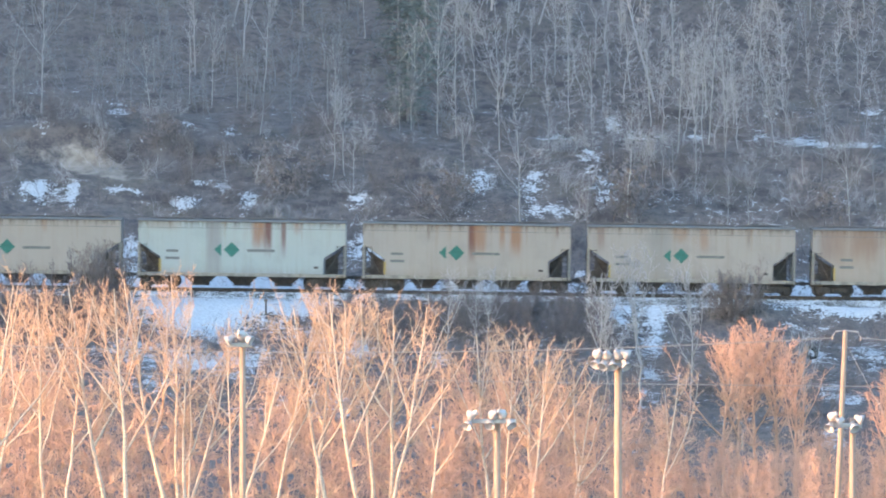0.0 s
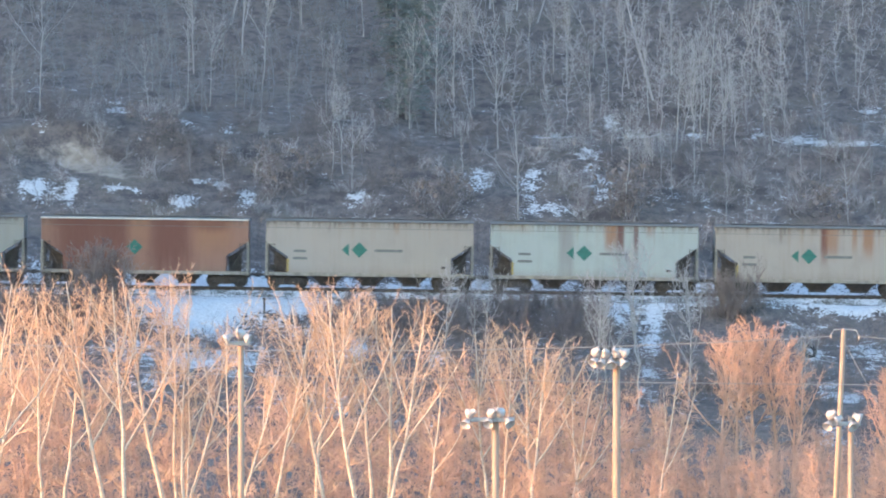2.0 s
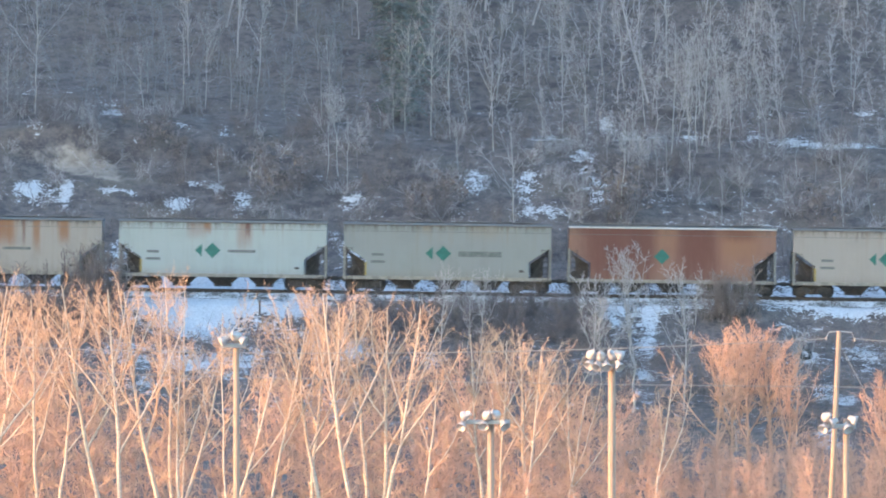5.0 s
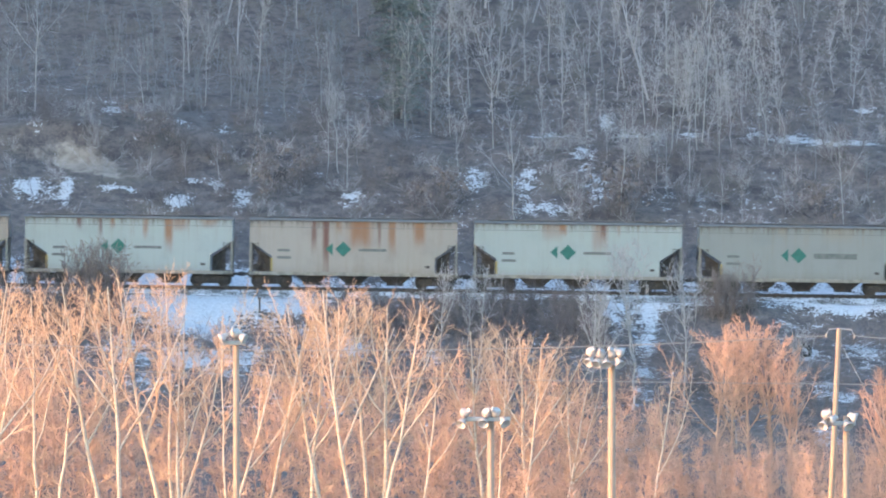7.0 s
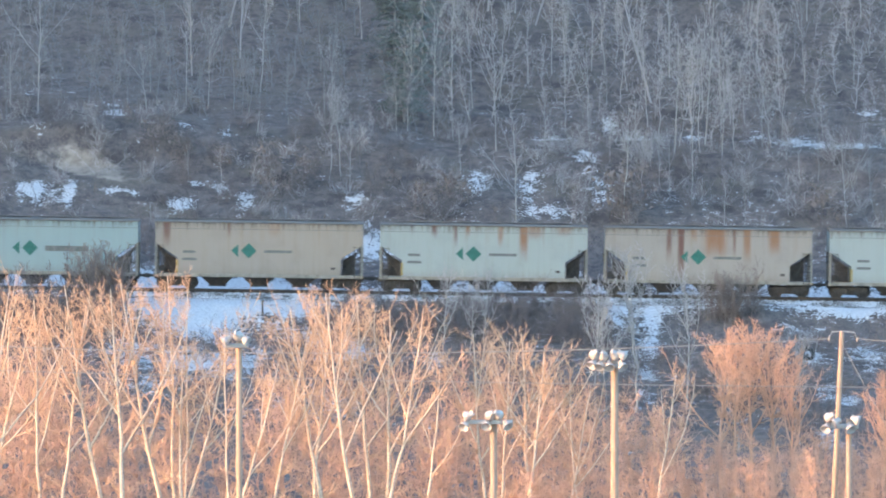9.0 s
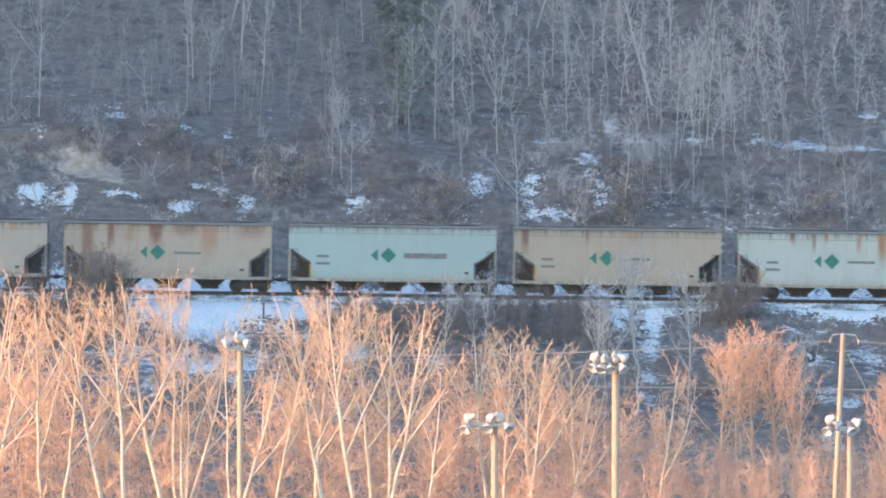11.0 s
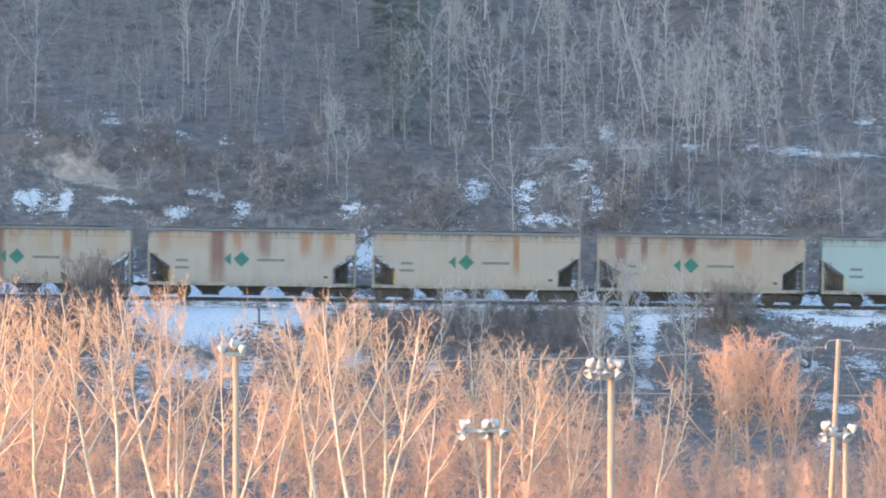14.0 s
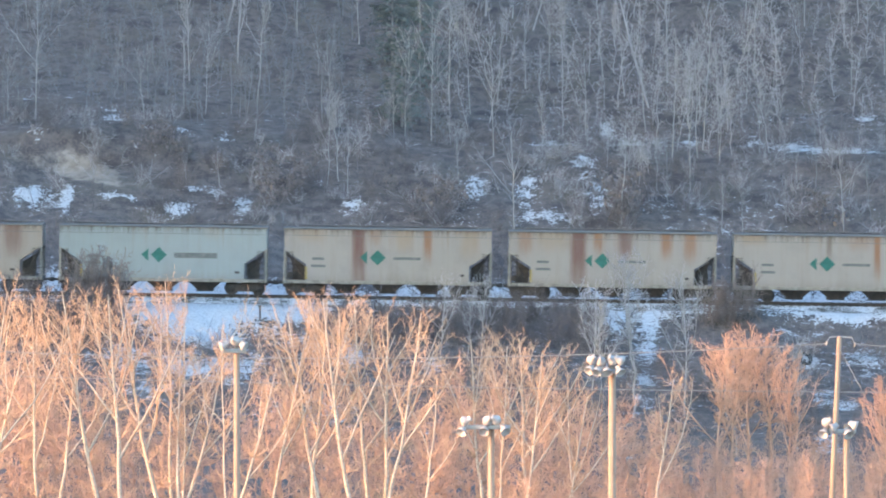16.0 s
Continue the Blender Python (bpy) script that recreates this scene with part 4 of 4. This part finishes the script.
SHEET = [(-36 + 72 * ((i * 0.618034) % 1.0), 455 + 60 * ((i * 0.7548777) % 1.0) ** 1.1) for i in range(330)]
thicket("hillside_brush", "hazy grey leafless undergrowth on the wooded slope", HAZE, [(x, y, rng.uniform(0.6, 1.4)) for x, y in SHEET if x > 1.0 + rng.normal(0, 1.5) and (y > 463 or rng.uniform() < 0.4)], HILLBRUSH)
thicket("dusky_hillside_brush", "dusky leafless undergrowth on the wooded slope", DUSK, [(x, y, rng.uniform(0.5, 1.1)) for x, y in SHEET if x < 1.0 + rng.normal(0, 1.5)], HILLBRUSH)
thicket("terrace_grass", "reddish dry brush along the snowy terrace", DRYLEAF, [(x, 463.5 + rng.normal(0, 1.2), rng.uniform(0.3, 0.5)) for x in np.arange(6, 34, 0.7)], SPRAYS)


def conifer(seed, height):
    rng = np.random.default_rng(seed)
    ob = tagged(new("conifer"), "dark green ragged conifer among bare hardwoods", "tree", "conifers on the hillside")
    part("trunk", Geo().tube([(0, 0, -0.3), (0, 0, height)], [0.12, 0.02], 6).mesh("trunk", BARK), ob)
    g = Geo()
    for _ in range(170):
        t = rng.uniform(0.1, 1.0) ** 1.3
        a = rng.uniform(0, 6.283)
        l = height * 0.27 * (1.05 - t) * rng.uniform(0.6, 1.2) + 0.15
        out = np.array((math.cos(a), math.sin(a), rng.uniform(-0.5, 0.35)))
        side = np.array((-math.sin(a), math.cos(a), 0.0))
        for k in range(6):
            q = np.array((0, 0, t * height)) + out * l * (0.3 + 0.7 * k / 5)
            for s in (-1, 1):
                tip = q + (side * s * rng.uniform(0.5, 1.0) + out * 0.5 + np.array((0, 0, rng.uniform(-0.5, 0.4)))) * rng.uniform(0.2, 0.45)
                w = np.array((0, 0, 0.07)) + side * 0.05
                g.add([q - w, q + w, tip], [[0, 1, 2]])
    tagged(part("crown", g.mesh("crown", NEEDLE), ob), kind="stuff")
    return ob


for i, (x, y, h) in enumerate([(-2.6, 464, 8.0), (-1.3, 472, 9.0), (-3.4, 476, 8.5), (-1.4, 484, 10.0), (-19.5, 492, 9.0), (-14.0, 494, 9.0), (30.0, 492, 9.0)]):
    conifer(200 + i, h).matrix_basis = grounded(x, y, 50 * i)


def leafy_shrub(seed):
    rng = np.random.default_rng(seed)
    ob = tagged(new("oak_shrub"), "low oak shrub holding dry brown leaves", "shrub", "leafy shrubs on the bank")
    tagged(part("stem", shrub_geo(seed, 1.7, 5, 8, 0.014).mesh("stem", SCRUB), ob), kind="stuff")
    g = Geo()
    for _ in range(170):
        q = np.array((*rng.normal(0, 0.42, 2), rng.uniform(0.3, 1.8)))
        a, c = rng.normal(0, 0.05, 3), rng.normal(0, 0.05, 3)
        g.add([q - a, q + c, q + a, q - c], [[0, 1, 2, 3]])
    tagged(part("foliage", g.mesh("foliage", DRYLEAF), ob), kind="stuff")
    return ob


OAK = leafy_shrub(300)
OAK.matrix_basis = grounded(-11.8, 447)
for x, y in ((-10.6, 445.5), (-12.6, 448.5), (-19.6, 452), (-18.6, 450), (12.7, 441), (12.9, 444), (-3.4, 446), (-15.3, 449), (-22.4, 453), (1.2, 443), (-1.4, 445), (26.8, 443)):
    copy_thing(OAK, grounded(x, y, rng.uniform(0, 360), rng.uniform(0.7, 1.3)))
for x, y, size in ((13.0, 440, 1.7), (12.5, 441.5, 2.0), (13.3, 443, 1.8), (-12.0, 443.5, 1.5), (-9.8, 446.5, 1.6), (-1.2, 442, 1.3), (0.6, 444.5, 1.4), (-20.4, 450.5, 1.3), (27.5, 441, 1.6)):
    copy_thing(OAK, grounded(x, y, 70 * x, size))


def lineside_bits():
    x, y = -11.6, 411.2
    post = tagged(new("marker_post"), "short dark lineside marker post in the snow", "post")
    post.matrix_basis = grounded(x, y)
    part("shaft", Geo().box(-0.06, 0.06, -0.06, 0.06, -0.2, 0.85).mesh("shaft", STEEL), post)
    part("cap", Geo().box(-0.12, 0.12, -0.09, 0.09, 0.85, 0.97, 0.03).mesh("cap", STEEL), post)
    x, y = 23.4, 398.5
    tyre = Geo().lathe_y([(0.27, -0.11), (0.36, -0.13), (0.44, -0.11), (0.46, 0.0), (0.44, 0.11), (0.36, 0.13), (0.27, 0.11), (0.27, -0.11)], 20)
    ob = tagged(new("old_tyre", tyre.mesh("old_tyre", RUBBER, True)), "discarded black tyre leaning on the snowy embankment", "tyre")
    ob.matrix_basis = pose(x, y, float(ground(x, y)) + 0.36, -25, 0, 20)


lineside_bits()


# ---- light poles, utility pole and cables ----
def shade_geo():
    """A floodlight dish, its mouth towards -y."""
    return Geo().lathe_y([(0.0, 0.30), (0.07, 0.29), (0.08, 0.18), (0.12, 0.13), (0.20, 0.0), (0.245, -0.14), (0.235, -0.14), (0.19, 0.0), (0.0, 0.10)], 16)


def light_pole(x, y, top, heads, arm=None, radius=0.13):
    base = float(ground(x, y))
    ob = tagged(new("floodlight_pole"), "wooden floodlight pole with white enamel lamp heads", "light pole", "floodlight poles")
    ob.matrix_basis = pose(x, y, base)
    h = top - base
    part("pole", Geo().tube([(0, 0, -0.3), (0, 0, h * 0.5), (0, 0, h)], [radius * 1.25, radius * 1.1, radius], 12, True).mesh("pole", POLEWOOD, True), ob)
    if arm:
        part("crossarm", Geo().box(arm[0], arm[1], -radius - 0.12, -radius, h - 0.30, h - 0.16, 0.02).mesh("crossarm", GALV), ob)
    for dx, dz, yaw, tilt in heads:
        head = part("lamp_head", mesh_of("lamp_head", shade_geo, WHITE, True), ob, "white enamel floodlight head", pose(dx, -radius - 0.25, h + dz, tilt, 0, yaw) @ Matrix.Scale(0.7, 4))
        part("bracket", mesh_of("bracket", lambda: Geo().box(-0.025, 0.025, 0.08, 0.26, 0.0, 0.16), GALV), head)
    return ob


P_Y = 200.0
light_pole(-6.39, P_Y, 4.85, [(-0.42, -0.06, -80, 30), (0.22, -0.05, 70, 30), (-0.05, 0.1, 160, 15)], (-0.5, 0.3), 0.095)
light_pole(1.72, P_Y, 2.42, [(-0.92, -0.34, -35, 40), (-0.80, -0.02, -120, 15), (-0.22, -0.32, -12, 40), (0.42, -0.32, 35, 40), (0.12, 0.02, 150, 20), (-0.10, 0.0, -160, 20)], (-0.95, 0.62), 0.105)
light_pole(5.58, P_Y, 4.20, [(-0.72, -0.16, -38, 42), (-0.50, -0.20, -25, 45), (-0.18, -0.22, 8, 45), (0.22, -0.22, 42, 42), (-0.64, 0.16, -160, 25), (-0.38, 0.12, 175, 25), (-0.02, 0.15, 150, 25), (0.22, 0.14, 120, 25)], (-0.75, 0.3), 0.118)
light_pole(13.05, P_Y, 2.28, [(-0.74, -0.26, -30, 40), (-0.46, -0.10, -70, 25), (-0.62, 0.08, -150, 20), (0.02, -0.28, 30, 40), (0.22, -0.02, 80, 20)], (-0.75, 0.3), 0.09)


def utility_pole():
    x, y, top = 15.52, 250.0, 12 + 250 * (-0.02164 - (585 - 441) / 11113)
    base = float(ground(x, y))
    ob = tagged(new("utility_pole"), "tall wooden utility pole with a small top crossarm", "utility pole")
    ob.matrix_basis = pose(x, y, base, 0, 2.6, 0)
    h = top - base
    part("pole", Geo().tube([(0, 0, -0.3), (0, 0, h * 0.5), (0, 0, h)], [0.125, 0.115, 0.10], 12, True).mesh("pole", POLEWOOD, True), ob)
    part("crossarm", Geo().tube([(-0.5, 0, h - 0.28), (-0.4, 0, h - 0.05), (0, 0, h + 0.0), (0.5, 0, h - 0.03), (0.62, 0, h - 0.3)], [0.03] * 5, 6, True).mesh("crossarm", GALV), ob)
    for dx in (-0.5, 0.62):
        part("insulator", mesh_of("insulator", lambda: Geo().tube([(0, 0, -0.1), (0, 0, 0.02), (0, 0, 0.1)], [0.02, 0.04, 0.02], 8, True), WIRE), ob, "grey porcelain insulator", pose(dx, 0, h - 0.30))
    return x + h * math.tan(radians(2.6)), y, top


ux, uy, utop = utility_pole()


def cable(a, b, sag, r=0.018):
    a, b = Vector(a), Vector(b)
    pts = []
    for i in range(41):
        t = i / 40
        p = a.lerp(b, t)
        pts.append((p.x, p.y, p.z - sag * 4 * t * (1 - t)))
    tagged(new("overhead_cable", Geo().tube(pts, [r] * 41, 6).mesh("overhead_cable", WIRE)), "thin grey overhead cable strung between poles", "cable", "overhead cables")


cable((ux - 0.5, uy, utop - 0.3), (ux - 45, uy + 4, utop - 0.1), 0.75)
cable((ux + 0.62, uy, utop - 0.3), (ux + 45, uy - 4, utop - 0.8), 0.9)
cable((ux - 44, uy - 0.2, utop - 1.2), (ux + 40, uy - 0.2, utop - 2.0), 0.6, 0.015)
cable((ux, uy - 0.1, utop - 0.5), (ux + 5.9, uy - 0.1, float(ground(ux + 5.9, uy - 0.1))), 0.1, 0.012)


# ---- what moves ----
SPEED = (11.788, 0.00384, 0.000138)
FRONT_X = 31.50
PITCH = 14.98
LAG = 0.28  # the slack runs in once on the way


def travel(t):
    return SPEED[0] * t + SPEED[1] * t * t + SPEED[2] * t ** 3 - LAG * float(smooth(7.4, 8.0, t))


def motions():
    tilt = math.degrees(math.atan(-GRADE))
    for i, car in enumerate(TRAIN):
        rows = []
        for n in range(33):
            t = n / 2
            x = FRONT_X - PITCH * i + travel(t)
            rows.append((t, pose(x, TRACK_Y, track_point(x), 0, tilt, 0)))
        walk(car, rows)
    for i, wheel in enumerate(WHEELS):
        home = wheel.matrix_basis.copy()
        rows = [(n / 20, home @ pose(0, 0, 0, 0, math.degrees(travel(n / 20) / 0.457), 0)) for n in range(321)]
        walk(wheel, rows)


motions()
